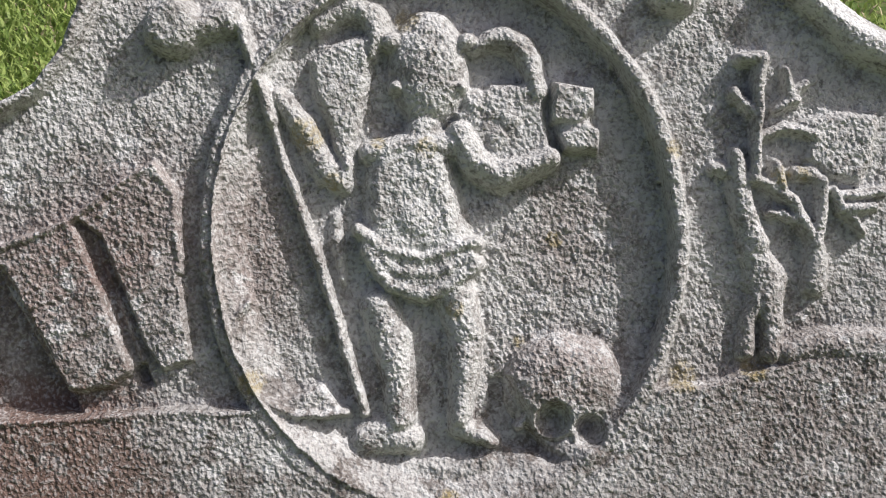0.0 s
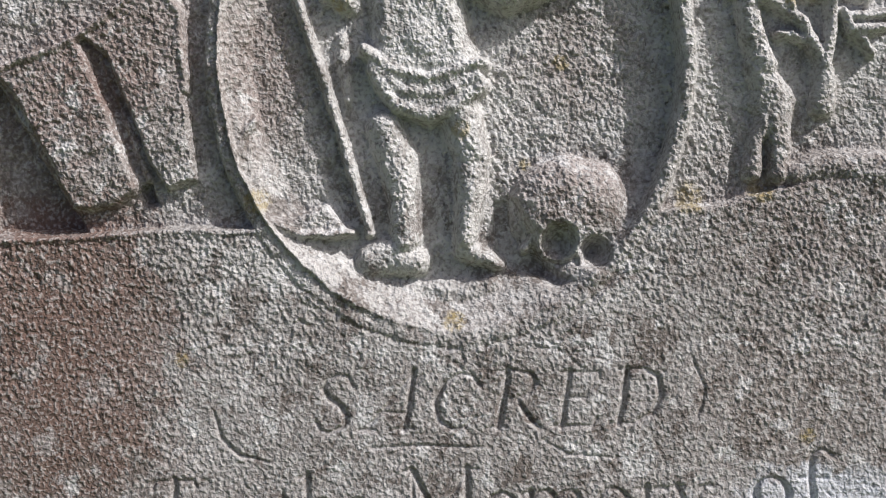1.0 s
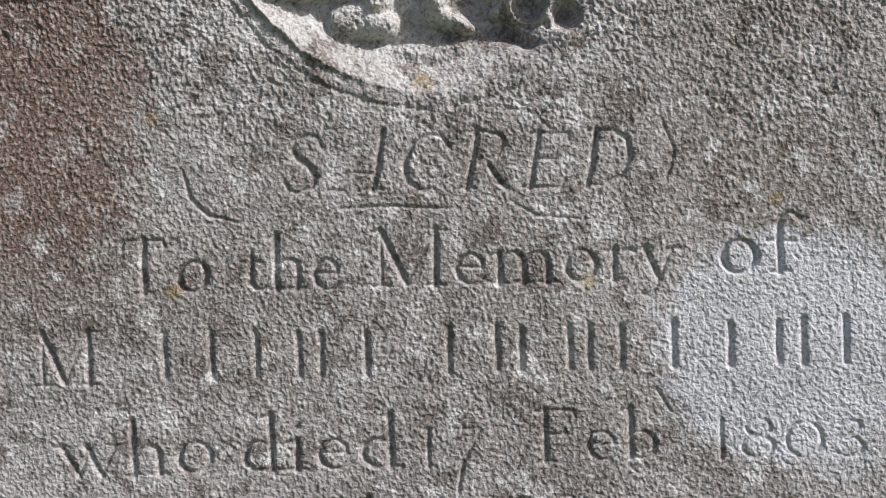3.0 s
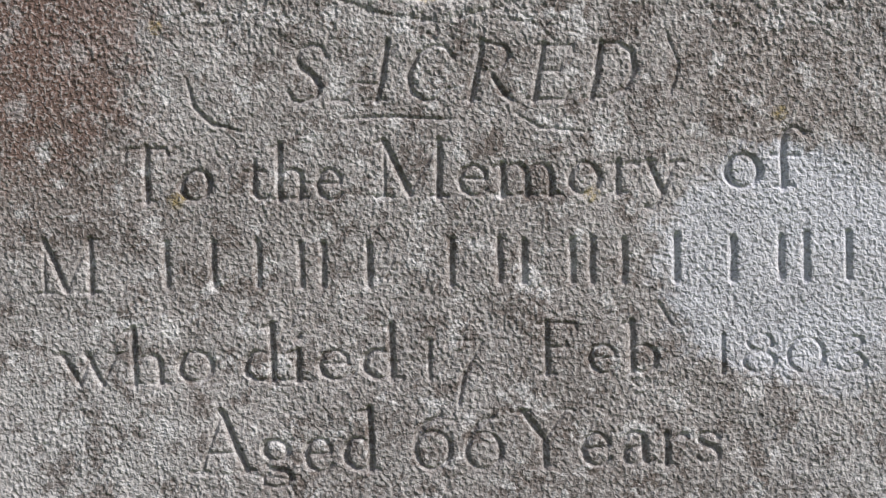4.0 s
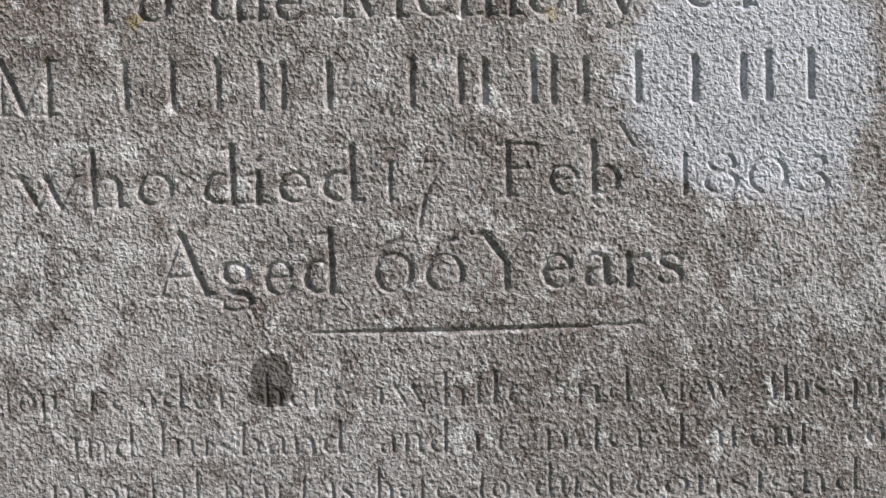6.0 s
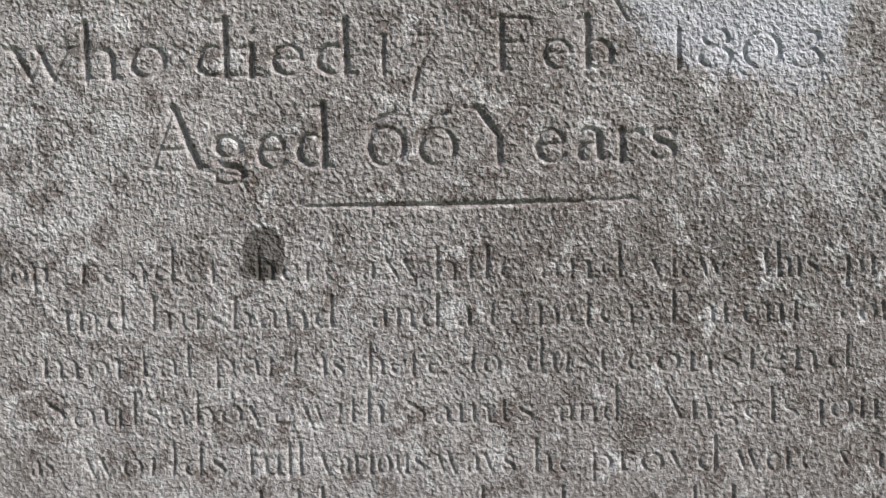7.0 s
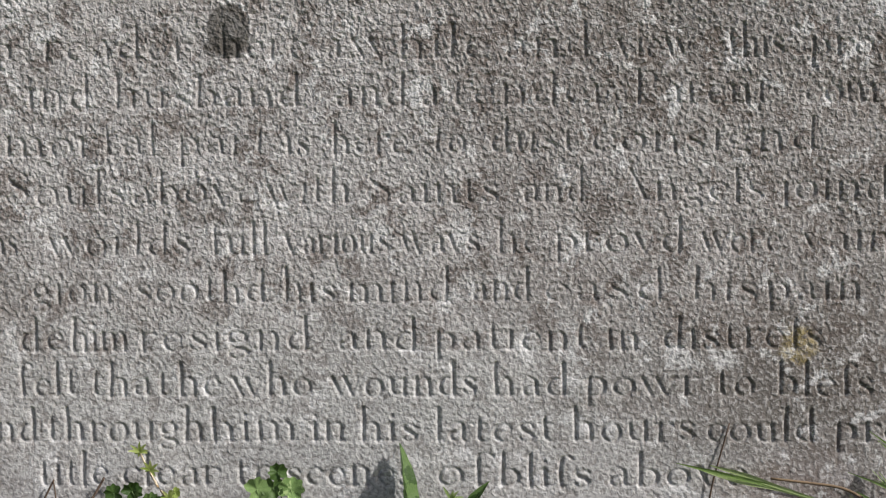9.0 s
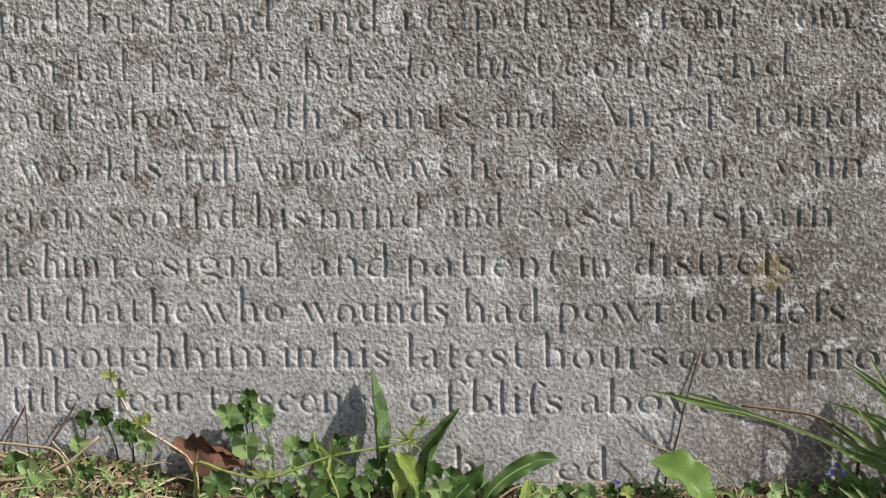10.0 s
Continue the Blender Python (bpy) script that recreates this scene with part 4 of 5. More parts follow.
def sheet(name, faces, label=""):
    """One mesh from the squares of the field that are picked."""
    rows, cols = np.nonzero(faces)
    n = len(xs)
    corner = rows * n + cols
    quads = np.stack([corner, corner + 1, corner + n + 1, corner + n], 1).ravel()
    used, index = np.unique(quads, return_inverse=True)
    co = np.stack([U.ravel()[used], -H.ravel()[used], V.ravel()[used]], 1).astype(np.float32)
    mesh = bpy.data.meshes.new(name)
    mesh.vertices.add(len(used))
    mesh.vertices.foreach_set("co", co.ravel())
    mesh.loops.add(len(quads))
    mesh.loops.foreach_set("vertex_index", index.ravel().astype(np.int32))
    mesh.polygons.add(len(rows))
    mesh.polygons.foreach_set("loop_start", np.arange(0, len(quads), 4, dtype=np.int32))
    mesh.polygons.foreach_set("use_smooth", np.ones(len(rows), bool))
    mesh.update(calc_edges=True)
    mesh.normals_split_custom_set_from_vertices(NORMALS[used].tolist())
    return link_mesh(name, mesh, STONE, headstone, label)


NAMED = {"carved_figure": "worn carved figure with wings and a draped cloth", "carved_skull": "weathered carved skull with hollow sockets",
         "oval_frame": "raised oval moulding round the scene", "staff": "thin carved staff", "scythe_blade": "carved scythe blade", "scythe_back": "curved ridge along the scythe blade",
         "carved_tree": "carved tree stump with sprouting branches", "carved_tablet": "reddish brown carved slanting tablets",
         "carved_face": "rough lichened stone face"}
keep = (d > -0.0022)[:-1, :-1]
for number, name in enumerate(PARTS):
    picked = keep & (WHAT[:-1, :-1] == number)
    if picked.any():
        sheet(name, picked, LABELS.get(number, NAMED.get(name, "")))

# the body of the stone behind its carved face
bm = bmesh.new()
top = [(X1 - 0.006, 1.0), (0.3306, 1.0849), (0.2895, 1.1105), (0.2650, 1.1362), (0.20, 1.21), (0.10, 1.27), (0.01, 1.29), (-0.08, 1.27), (-0.18, 1.22),
       (-0.2450, 1.1782), (-0.2535, 1.1306), (-0.2644, 1.0974), (-0.2853, 1.0712), (-0.3106, 1.0586), (X0 + 0.006, 0.98)]
ring_points = [(X0 + 0.006, -0.35), (X1 - 0.006, -0.35)] + top
front = [bm.verts.new((x, 0.028, z)) for x, z in ring_points]
back = [bm.verts.new((x, 0.11, z)) for x, z in ring_points]
bm.faces.new(front)
bm.faces.new(back[::-1])
for i in range(len(front)):
    j = (i + 1) % len(front)
    bm.faces.new((front[i], back[i], back[j], front[j]))
part("stone_body", bm, STONE, headstone, smooth=False)

# ---- ground ----
def ground_height(x, y):
    left = min(1, max(0, (-0.07 - x) / 0.11)) * max(0, 1 - abs(y) / 0.6)
    return -0.005 + 0.026 * left * left * (3 - 2 * left) + 0.006 * noise.noise(Vector((x * 6, y * 6, 0))) * min(1, abs(y) * 8 + 0.3) + max(0.0, y - 0.5) * 0.10 * (1 if y < 12 else 12 / y)


def make_ground():
    bm = bmesh.new()
    ticks = [0, 0.05, 0.1, 0.15, 0.2, 0.3, 0.4, 0.55, 0.75, 1, 1.4, 2, 2.8, 4, 6, 9, 14, 25, 60, 150, 400, 1000]
    line = sorted({s * t for t in ticks for s in (1, -1)})
    rows = [[bm.verts.new((x, y, ground_height(x, y) if abs(y) < 30 and abs(x) < 30 else ground_height(0, y))) for x in line] for y in line]
    for a, b in zip(rows, rows[1:]):
        for i in range(len(line) - 1):
            bm.faces.new((a[i], a[i + 1], b[i + 1], b[i]))
    return tagged(part("ground", bm, SOIL), "dark soil at the stone, short turf beyond", "ground", kind="structure")


make_ground()


# ---- plants, litter and lawn ----
def leaf_material(name, dark, light, rough=0.5, through_light=0.3, scale=60):
    m = Nodes(name, rough)
    info = m.node("ShaderNodeObjectInfo").outputs["Random"]
    island = m.node("ShaderNodeNewGeometry").outputs["Random Per Island"]
    vary = m.math("FRACT", m.math("ADD", m.math("ADD", info, island), m.math("MULTIPLY", m.noise(scale, 4, 0.65), 0.5)))
    tone = m.mix(vary, dark, light)
    tone = m.mix(m.math("MULTIPLY", m.step(m.noise(scale * 5, 3, 0.7), 0.55, 0.75), 0.35), tone, tuple(c * 0.5 for c in dark))
    m.done(tone, m.bump(m.noise(scale * 8, 3), 0.0006, 0.6))
    glow = m.node("ShaderNodeBsdfTranslucent")
    m.put(glow.inputs["Color"], tone)
    both = m.node("ShaderNodeMixShader")
    both.inputs[0].default_value = through_light
    m.put(both.inputs[1], m.bsdf.outputs[0])
    m.put(both.inputs[2], glow.outputs[0])
    m.put(m.tree.nodes["Material Output"].inputs["Surface"], both.outputs[0])
    return m.mat


LEAF = leaf_material("green_leaf", (0.040, 0.080, 0.018), (0.10, 0.165, 0.048), 0.36, 0.25)
FRESH = leaf_material("mid_green_leaf", (0.10, 0.19, 0.035), (0.21, 0.33, 0.08), 0.35, 0.3)
PALE_LEAF = leaf_material("grey_green_leaf", (0.16, 0.26, 0.08), (0.36, 0.47, 0.20), 0.65, 0.3, 140)
LIME = leaf_material("fresh_leaf", (0.30, 0.40, 0.08), (0.50, 0.58, 0.20), 0.5, 0.5)
GRASS = leaf_material("grass_blade", (0.18, 0.28, 0.07), (0.44, 0.53, 0.24), 0.45, 0.35)
STRAW = leaf_material("dry_straw", (0.30, 0.22, 0.12), (0.62, 0.52, 0.36), 0.6, 0.1)
LITTER = leaf_material("brown_litter", (0.07, 0.045, 0.028), (0.36, 0.26, 0.16), 0.8, 0.05)
DEAD = leaf_material("dead_leaf", (0.03, 0.018, 0.012), (0.27, 0.14, 0.08), 0.8, 0.1, 260)
TWIG_AND_SHADOW = leaf_material("dark_stem_and_shadow", (0.05, 0.035, 0.025), (0.10, 0.07, 0.05), 0.7, 0.0)
PETAL = leaf_material("blue_petal", (0.22, 0.19, 0.50), (0.40, 0.38, 0.75), 0.5, 0.3)
LAWN = leaf_material("lawn_grass", (0.13, 0.21, 0.04), (0.46, 0.55, 0.17), 0.5, 0.4, 20)


def soil_under(p):
    return Vector((p[0], p[1], ground_height(p[0], p[1]) - 0.004))


def add_ribbon(bm, points, widths, fold=0.25, face=None):
    """A blade with a sunken midrib along a run of points; width in metres at each one."""
    pts = [Vector(p) for p in points]
    rows = []
    side0 = None
    for i, p in enumerate(pts):
        way = (pts[min(i + 1, len(pts) - 1)] - pts[max(i - 1, 0)]).normalized()
        look_at = face or Vector((0, -0.9, 0.45))
        side = way.cross(look_at)
        side = side.normalized() if side.length > 1e-4 else (side0 or Vector((1, 0, 0)))
        side0 = side
        up = side.cross(way).normalized()
        h = widths[i] / 2
        rows.append([bm.verts.new(p - side * h + up * h * fold), bm.verts.new(p - up * h * fold * 0.5), bm.verts.new(p + side * h + up * h * fold)])
    for a, b in zip(rows, rows[1:]):
        for k in range(2):
            bm.faces.new((a[k], a[k + 1], b[k + 1], b[k]))


def bend(points, n):
    """Evenly spaced points on a smooth curve through the given ones."""
    pts = [Vector(p) for p in points]
    if len(pts) == 2:
        return [pts[0].lerp(pts[1], i / n) for i in range(n + 1)]
    full = [pts[0] * 2 - pts[1]] + pts + [pts[-1] * 2 - pts[-2]]
    out = []
    for i in range(n + 1):
        t = i / n * (len(pts) - 1)
        k = min(int(t), len(pts) - 2)
        t -= k
        a, b, c, d = full[k:k + 4]
        out.append(0.5 * (2 * b + (c - a) * t + (2 * a - 5 * b + 4 * c - d) * t * t + (3 * b - a - 3 * c + d) * t ** 3))
    return out


def add_tube(bm, points, radii, sides=6):
    pts = [Vector(p) for p in points]
    rings = []
    for i, p in enumerate(pts):
        way = (pts[min(i + 1, len(pts) - 1)] - pts[max(i - 1, 0)]).normalized()
        a = way.orthogonal().normalized()
        b = way.cross(a)
        r = radii[i] if isinstance(radii, list) else radii
        rings.append([bm.verts.new(p + (a * math.cos(q * math.tau / sides) + b * math.sin(q * math.tau / sides)) * r) for q in range(sides)])
    for u, v in zip(rings, rings[1:]):
        for q in range(sides):
            bm.faces.new((u[q], u[(q + 1) % sides], v[(q + 1) % sides], v[q]))
    bm.faces.new(rings[0][::-1])
    bm.faces.new(rings[-1])


def tube(name, points, radii, material, parent, label="", n=12):
    bm = bmesh.new()
    curve = bend(points, n)
    if isinstance(radii, (list, tuple)):
        radii = [radii[0] + (radii[1] - radii[0]) * i / n for i in range(n + 1)]
    add_tube(bm, curve, radii)
    return part(name, bm, material, parent, label)


def long_leaf(name, points, wide, material, parent, label="", fold=0.3, n=14, power=0.8, face=None):
    """A lance-shaped leaf from its foot to its tip."""
    bm = bmesh.new()
    curve = bend(points, n)
    widths = [max(0.0006, wide * math.sin(math.pi * (0.06 + 0.94 * i / n) ** power) ** 0.8) if i < n else 0.0004 for i in range(n + 1)]
    add_ribbon(bm, curve, widths, fold, face)
    return part(name, bm, material, parent, label)


def broad_leaf(name, points, wide, material, parent, fold=0.6, power=1.5, face=None, crinkle=0.12, blunt=0.75):
    """A broad leaf with a sunken midrib, a wavy uneven edge and a puckered blade."""
    bm = bmesh.new()
    n, m = 26, 5
    curve = bend(points, n)
    face = face or Vector((0, -0.9, 0.45))
    rows, seed = [], Vector(points[0]) * 37
    for i, p in enumerate(curve):
        way = (curve[min(i + 1, n)] - curve[max(i - 1, 0)]).normalized()
        side = way.cross(face).normalized()
        up = side.cross(way).normalized()
        half = 0.5 * max(0.0008, wide * math.sin(math.pi * (0.06 + 0.94 * i / n) ** power) ** blunt if i < n else 0.0008)
        row = []
        for j in range(-m, m + 1):
            k = j / m
            edge = 1 + 0.07 * noise.noise(seed + Vector((i * 0.45, 5 if j > 0 else 9, 0)))
            lift = fold * abs(k) + crinkle * k * k * math.sin(i * 0.9 + (1.7 if j > 0 else 0)) + 0.07 * noise.noise(seed + Vector((i * 0.8, j * 0.9, 3)))
            row.append(bm.verts.new(p + side * half * k * edge + up * half * lift))
        rows.append(row)
    for a, b in zip(rows, rows[1:]):
        for j in range(2 * m):
            bm.faces.new((a[j], a[j + 1], b[j + 1], b[j]))
    return part(name, bm, material, parent)


def round_leaf(name, centre, size, facing, material, parent, r):
    """A kidney-shaped leaf with a scalloped edge, a notch and a dished blade."""
    bm = bmesh.new()
    facing = facing.normalized()
    a = facing.orthogonal().normalized()
    a = Matrix.Rotation(r.uniform(0, 6.28), 3, facing) @ a
    b = facing.cross(a)
    n = 40
    middle = bm.verts.new(centre - facing * size * 0.10)
    rings = [[], []]
    for i in range(n):
        q = i / n * math.tau
        notch = 1 - 0.5 * math.exp(-((q if q < math.pi else q - math.tau) / 0.28) ** 2)
        edge = size * 0.5 * notch * (1 + 0.09 * math.cos(9 * q)) * (1 + r.uniform(-0.07, 0.07))
        for ring, k, rise in ((rings[0], 0.55, -0.02), (rings[1], 1.0, 0.06)):
            lift = size * (rise + 0.10 * math.sin(3 * q + r.uniform(0.6, 1.4)) * k)
            ring.append(bm.verts.new(centre + (a * math.cos(q) + b * math.sin(q)) * edge * k + facing * lift))
    for i in range(n):
        j = (i + 1) % n
        bm.faces.new((middle, rings[0][i], rings[0][j]))
        bm.faces.new((rings[0][i], rings[1][i], rings[1][j], rings[0][j]))
    return part(name, bm, material, parent)


r = random.Random(11)

# broad-leaved herbs against the stone
def herb(label, leaves, material=LEAF, face=None, crinkle=0.2, power=1.5, blunt=0.75):
    thing = tagged(new("broad_leaved_herb"), label, "plant")
    for points, wide in leaves:
        points = [TIP @ Vector(p) for p in points]
        root = soil_under(points[0])
        leaf = broad_leaf("leaf", [root] + points, wide, material, thing, 0.6, power, face, crinkle, blunt)
        curve = bend([root] + points, 26)
        tube("midrib", [p - Vector((0, 0.0007, 0)) for p in curve[2:22:4]], (0.0009, 0.0004), PALE_LEAF, leaf, "pale green midrib", n=10)
    return thing


herb("upright lance-shaped green leaf leaning on the stone", [([(0.0290, -0.024, 0.0288), (0.0268, -0.018, 0.0513), (0.0232, -0.007, 0.0837)], 0.0220)], LEAF, Vector((0.97, -0.32, 0.25)), 0.04)
herb("folded dark green leaf standing before the stone", [([(0.0619, -0.028, 0.0119), (0.0708, -0.020, 0.0318), (0.0866, -0.009, 0.0567)], 0.0200)], LEAF, Vector((-0.85, -0.55, -0.05)), 0.05)
herb("sprawling crinkled dark green leaf at the stone's foot", [([(0.1045, -0.034, 0.0004), (0.1214, -0.028, 0.0146), (0.1393, -0.022, 0.0219), (0.1554, -0.016, 0.0221)], 0.0125),
     ([(0.0805, -0.034, -0.0043), (0.0914, -0.030, 0.0072), (0.1024, -0.026, 0.0204)], 0.0150)], LEAF, Vector((0.45, -0.55, 0.75)), 0.45)
herb("glossy rounded crinkled green leaf at the stone's foot", [([(0.2504, -0.034, -0.0021), (0.2379, -0.028, 0.0105), (0.2192, -0.016, 0.0196)], 0.0330)], FRESH, Vector((0.75, -0.55, 0.5)), 0.14, 2.1, 0.5)
herb("crinkled green leaf low in the litter", [([(-0.0117, -0.040, -0.0026), (0.0014, -0.036, 0.0049), (0.0147, -0.032, 0.0078)], 0.0150)], LEAF, Vector((0.2, -0.6, 0.8)), 0.16)
herb("broad green leaves growing beside the stone", [([(0.400, -0.050, 0.02), (0.408, -0.046, 0.07), (0.424, -0.042, 0.135)], 0.0240), ([(0.408, -0.060, 0.01), (0.397, -0.050, 0.05), (0.401, -0.044, 0.085)], 0.0340)], LEAF, Vector((0.6, -0.6, 0.5)), 0.16)
herb("pale grey-green leaf in the litter", [([(-0.2011, -0.050, 0.0021), (-0.1966, -0.046, 0.0084), (-0.1888, -0.040, 0.0147)], 0.0240)], PALE_LEAF)
herb("pale grey-green leaf in the litter", [([(-0.1722, -0.045, -0.0031), (-0.1765, -0.040, 0.0092), (-0.1828, -0.034, 0.0226)], 0.0100)], PALE_LEAF)
herb("bright yellow-green leaf with the sun behind it", [([(0.0566, -0.034, 0.0067), (0.0503, -0.030, 0.0183), (0.0415, -0.024, 0.0288)], 0.0150)], LIME, Vector((0.6, -0.6, 0.55)))
herb("bright yellow-green leaf with the sun behind it", [([(0.0420, -0.036, 0.0033), (0.0439, -0.034, 0.0114), (0.0371, -0.030, 0.0183)], 0.0110)], LIME, Vector((0.6, -0.6, 0.55)))
herb("narrow pale leaf in the litter", [([(0.1288, -0.036, -0.0038), (0.1309, -0.032, 0.0030), (0.1332, -0.026, 0.0101)], 0.0070)], LIME)

# ground ivy: rounded leaves on thin stalks
def ground_ivy(label, spots):
    thing = tagged(new("ground_ivy"), label, "plant", "ground ivy at the foot of the stone")
    for (x, y, z), size, material in spots:
        p = TIP @ Vector((x, y, z))
        facing = Vector((r.uniform(-0.1, 0.6), -1, r.uniform(0.2, 0.9)))
        leaf = round_leaf("leaf", p, size * 0.88, facing, material, thing, r)
        root = soil_under(p + Vector((r.uniform(-0.008, 0.008), -0.004, 0)))
        tube("leaf_stalk", [root, root.lerp(p, 0.5) + Vector((0.002, 0, 0)), p], (0.0008, 0.0005), material, leaf, n=6)


ground_ivy("ground ivy with scalloped pale green leaves", [
    ((-0.0751, -0.020, 0.0538), 0.0200, PALE_LEAF), ((-0.0642, -0.017, 0.0544), 0.0170, LEAF), ((-0.0518, -0.018, 0.0534), 0.0200, PALE_LEAF), ((-0.0611, -0.016, 0.0650), 0.0150, LEAF),
    ((-0.0624, -0.022, 0.0332), 0.0230, PALE_LEAF), ((-0.0714, -0.015, 0.0429), 0.0150, LEAF), ((-0.0485, -0.024, 0.0289), 0.0130, PALE_LEAF)])
ground_ivy("low ground ivy with small green leaves", [
    ((-0.1765, -0.014, 0.0501), 0.0150, LEAF), ((-0.1638, -0.014, 0.0517), 0.0160, LEAF), ((-0.1790, -0.020, 0.0342), 0.0150, PALE_LEAF), ((-0.1431, -0.018, 0.0416), 0.0180, LEAF),
    ((-0.1324, -0.020, 0.0353), 0.0170, PALE_LEAF), ((-0.1498, -0.018, 0.0456), 0.0140, LEAF), ((-0.1332, -0.016, 0.0512), 0.0090, LIME)])
ground_ivy("low ground ivy with small green leaves", [
    ((-0.2185, -0.034, 0.0235), 0.0190, LEAF), ((-0.2087, -0.038, 0.0174), 0.0200, PALE_LEAF), ((-0.2230, -0.036, 0.0153), 0.0170, PALE_LEAF), ((-0.0782, -0.044, 0.0109), 0.0220, LEAF),
    ((-0.1694, -0.040, 0.0189), 0.0160, LEAF)])
ground_ivy("ground ivy with scalloped pale green leaves", [
    ((-0.0299, -0.022, 0.0324), 0.0170, PALE_LEAF), ((-0.0179, -0.024, 0.0308), 0.0200, LEAF), ((-0.0284, -0.028, 0.0199), 0.0180, PALE_LEAF), ((-0.0184, -0.032, 0.0071), 0.0190, PALE_LEAF),
    ((0.0142, -0.024, 0.0347), 0.0120, PALE_LEAF), ((-0.0044, -0.036, 0.0073), 0.0150, LIME), ((0.0187, -0.034, 0.0067), 0.0180, LEAF), ((0.0262, -0.030, 0.0183), 0.0160, LEAF),
    ((0.0729, -0.040, 0.0058), 0.0190, PALE_LEAF), ((0.0806, -0.036, 0.0138), 0.0160, LEAF)])
ground_ivy("low ground ivy with small green leaves", [
    ((0.1582, -0.030, 0.0024), 0.0140, LEAF), ((0.1733, -0.034, 0.0026), 0.0150, PALE_LEAF), ((0.1889, -0.032, 0.0037), 0.0120, LEAF), ((0.1424, -0.034, 0.0015), 0.0140, PALE_LEAF),
    ((0.2000, -0.036, 0.0031), 0.0110, LIME)])

ground_ivy("ground ivy crowded at the stone's foot", [
    ((-0.0072, -0.026, 0.0174), 0.0170, LEAF), ((0.0067, -0.030, 0.0124), 0.0190, PALE_LEAF), ((0.0376, -0.026, 0.0095), 0.0170, LEAF), ((0.0023, -0.022, 0.0363), 0.0130, LEAF),
    ((0.0414, -0.022, 0.0224), 0.0160, PALE_LEAF), ((0.0670, -0.028, 0.0158), 0.0170, LEAF), ((-0.0350, -0.038, 0.0054), 0.0170, LEAF), ((-0.0540, -0.040, 0.0044), 0.0150, PALE_LEAF),
    ((0.1001, -0.024, 0.0050), 0.0150, PALE_LEAF), ((0.0573, -0.034, 0.0028), 0.0170, PALE_LEAF)])
ground_ivy("small dark leaves in the shaded corner", [
    ((0.2860, -0.030, 0.0054), 0.0130, LEAF), ((0.3004, -0.034, 0.0033), 0.0140, PALE_LEAF), ((0.3191, -0.036, 0.0045), 0.0140, LEAF), ((0.3344, -0.036, 0.0076), 0.0130, LEAF),
    ((0.3485, -0.040, 0.0063), 0.0150, LEAF), ((0.3656, -0.040, 0.0086), 0.0150, PALE_LEAF)])

# goosegrass: thin square stems with whorls of narrow leaves
def goosegrass(label, stem, whorls, material=LIME, stem_material=LIME):
    thing = tagged(new("goosegrass"), label, "plant")
    run = [TIP @ Vector(p) for p in stem]
    tube("stem", [soil_under(run[0])] + run, (0.0011, 0.0007), stem_material, thing, n=24)
    for (x, y, z), size in whorls:
        p = TIP @ Vector((x, y, z))
        for k in range(8):
            q = k / 8 * math.tau + r.uniform(-0.25, 0.25)
            way = Vector((math.cos(q) * 0.75, r.uniform(-0.5, 0.2), math.sin(q) * 0.7 + 0.35))
            long_leaf("leaf", [p, p + way * size * 0.5, p + way * size + Vector((0, 0, -size * 0.1))], 0.0021, material, thing, n=6, fold=0.15)


goosegrass("goosegrass stem with whorled narrow green leaves", [(-0.0942, -0.040, 0.0239), (-0.0727, -0.042, 0.0193), (-0.0440, -0.042, 0.0150), (-0.0020, -0.038, 0.0288), (0.0419, -0.030, 0.0348), (0.0553, -0.024, 0.0386)],
           [((-0.0459, -0.042, 0.0154), 0.016), ((-0.0020, -0.038, 0.0288), 0.018), ((0.0503, -0.026, 0.0370), 0.017)])
goosegrass("goosegrass shoot with a pale stem and small green whorls", [(-0.0974, -0.034, 0.0233), (-0.1339, -0.026, 0.0472), (-0.1493, -0.020, 0.0658), (-0.1574, -0.018, 0.0817)],
           [((-0.1568, -0.019, 0.0803), 0.009), ((-0.1486, -0.021, 0.0680), 0.009), ((-0.1347, -0.026, 0.0492), 0.008)], LIME, STRAW)
goosegrass("goosegrass shoot with a pale stem and small green whorls", [(0.0037, -0.040, -0.0007), (-0.0118, -0.036, 0.0353), (-0.0139, -0.034, 0.0447)],
           [((-0.0004, -0.036, 0.0158), 0.013), ((0.0594, -0.030, 0.0488), 0.012)], GRASS)

# dry stems, and one dark tube in place of a thin cast shadow
def dry_stem(label, points, radius, material=STRAW):
    run = [TIP @ Vector(p) for p in points]
    thing = tube("dry_stem", [soil_under(run[0])] + run, (radius, radius * 0.7), material, None, n=18)
    tagged(thing, label, "dry stem")


dry_stem("thick bleached dry stem lying on the litter", [(-0.2406, -0.046, 0.0123), (-0.2067, -0.044, 0.0157), (-0.1848, -0.040, 0.0225), (-0.1611, -0.034, 0.0418)], 0.0015)
dry_stem("thin bleached dry stem on the litter", [(-0.1772, -0.040, 0.0131), (-0.1897, -0.036, 0.0317), (-0.2085, -0.032, 0.0348), (-0.2383, -0.030, 0.0375)], 0.0012)
dry_stem("thin bleached dry stem on the litter", [(-0.2043, -0.040, 0.0131), (-0.1899, -0.036, 0.0231), (-0.1997, -0.036, 0.0161)], 0.0009)
dry_stem("thin bleached dry stem on the litter", [(-0.1821, -0.036, 0.0258), (-0.1922, -0.034, 0.0371), (-0.1961, -0.030, 0.0402)], 0.0007)
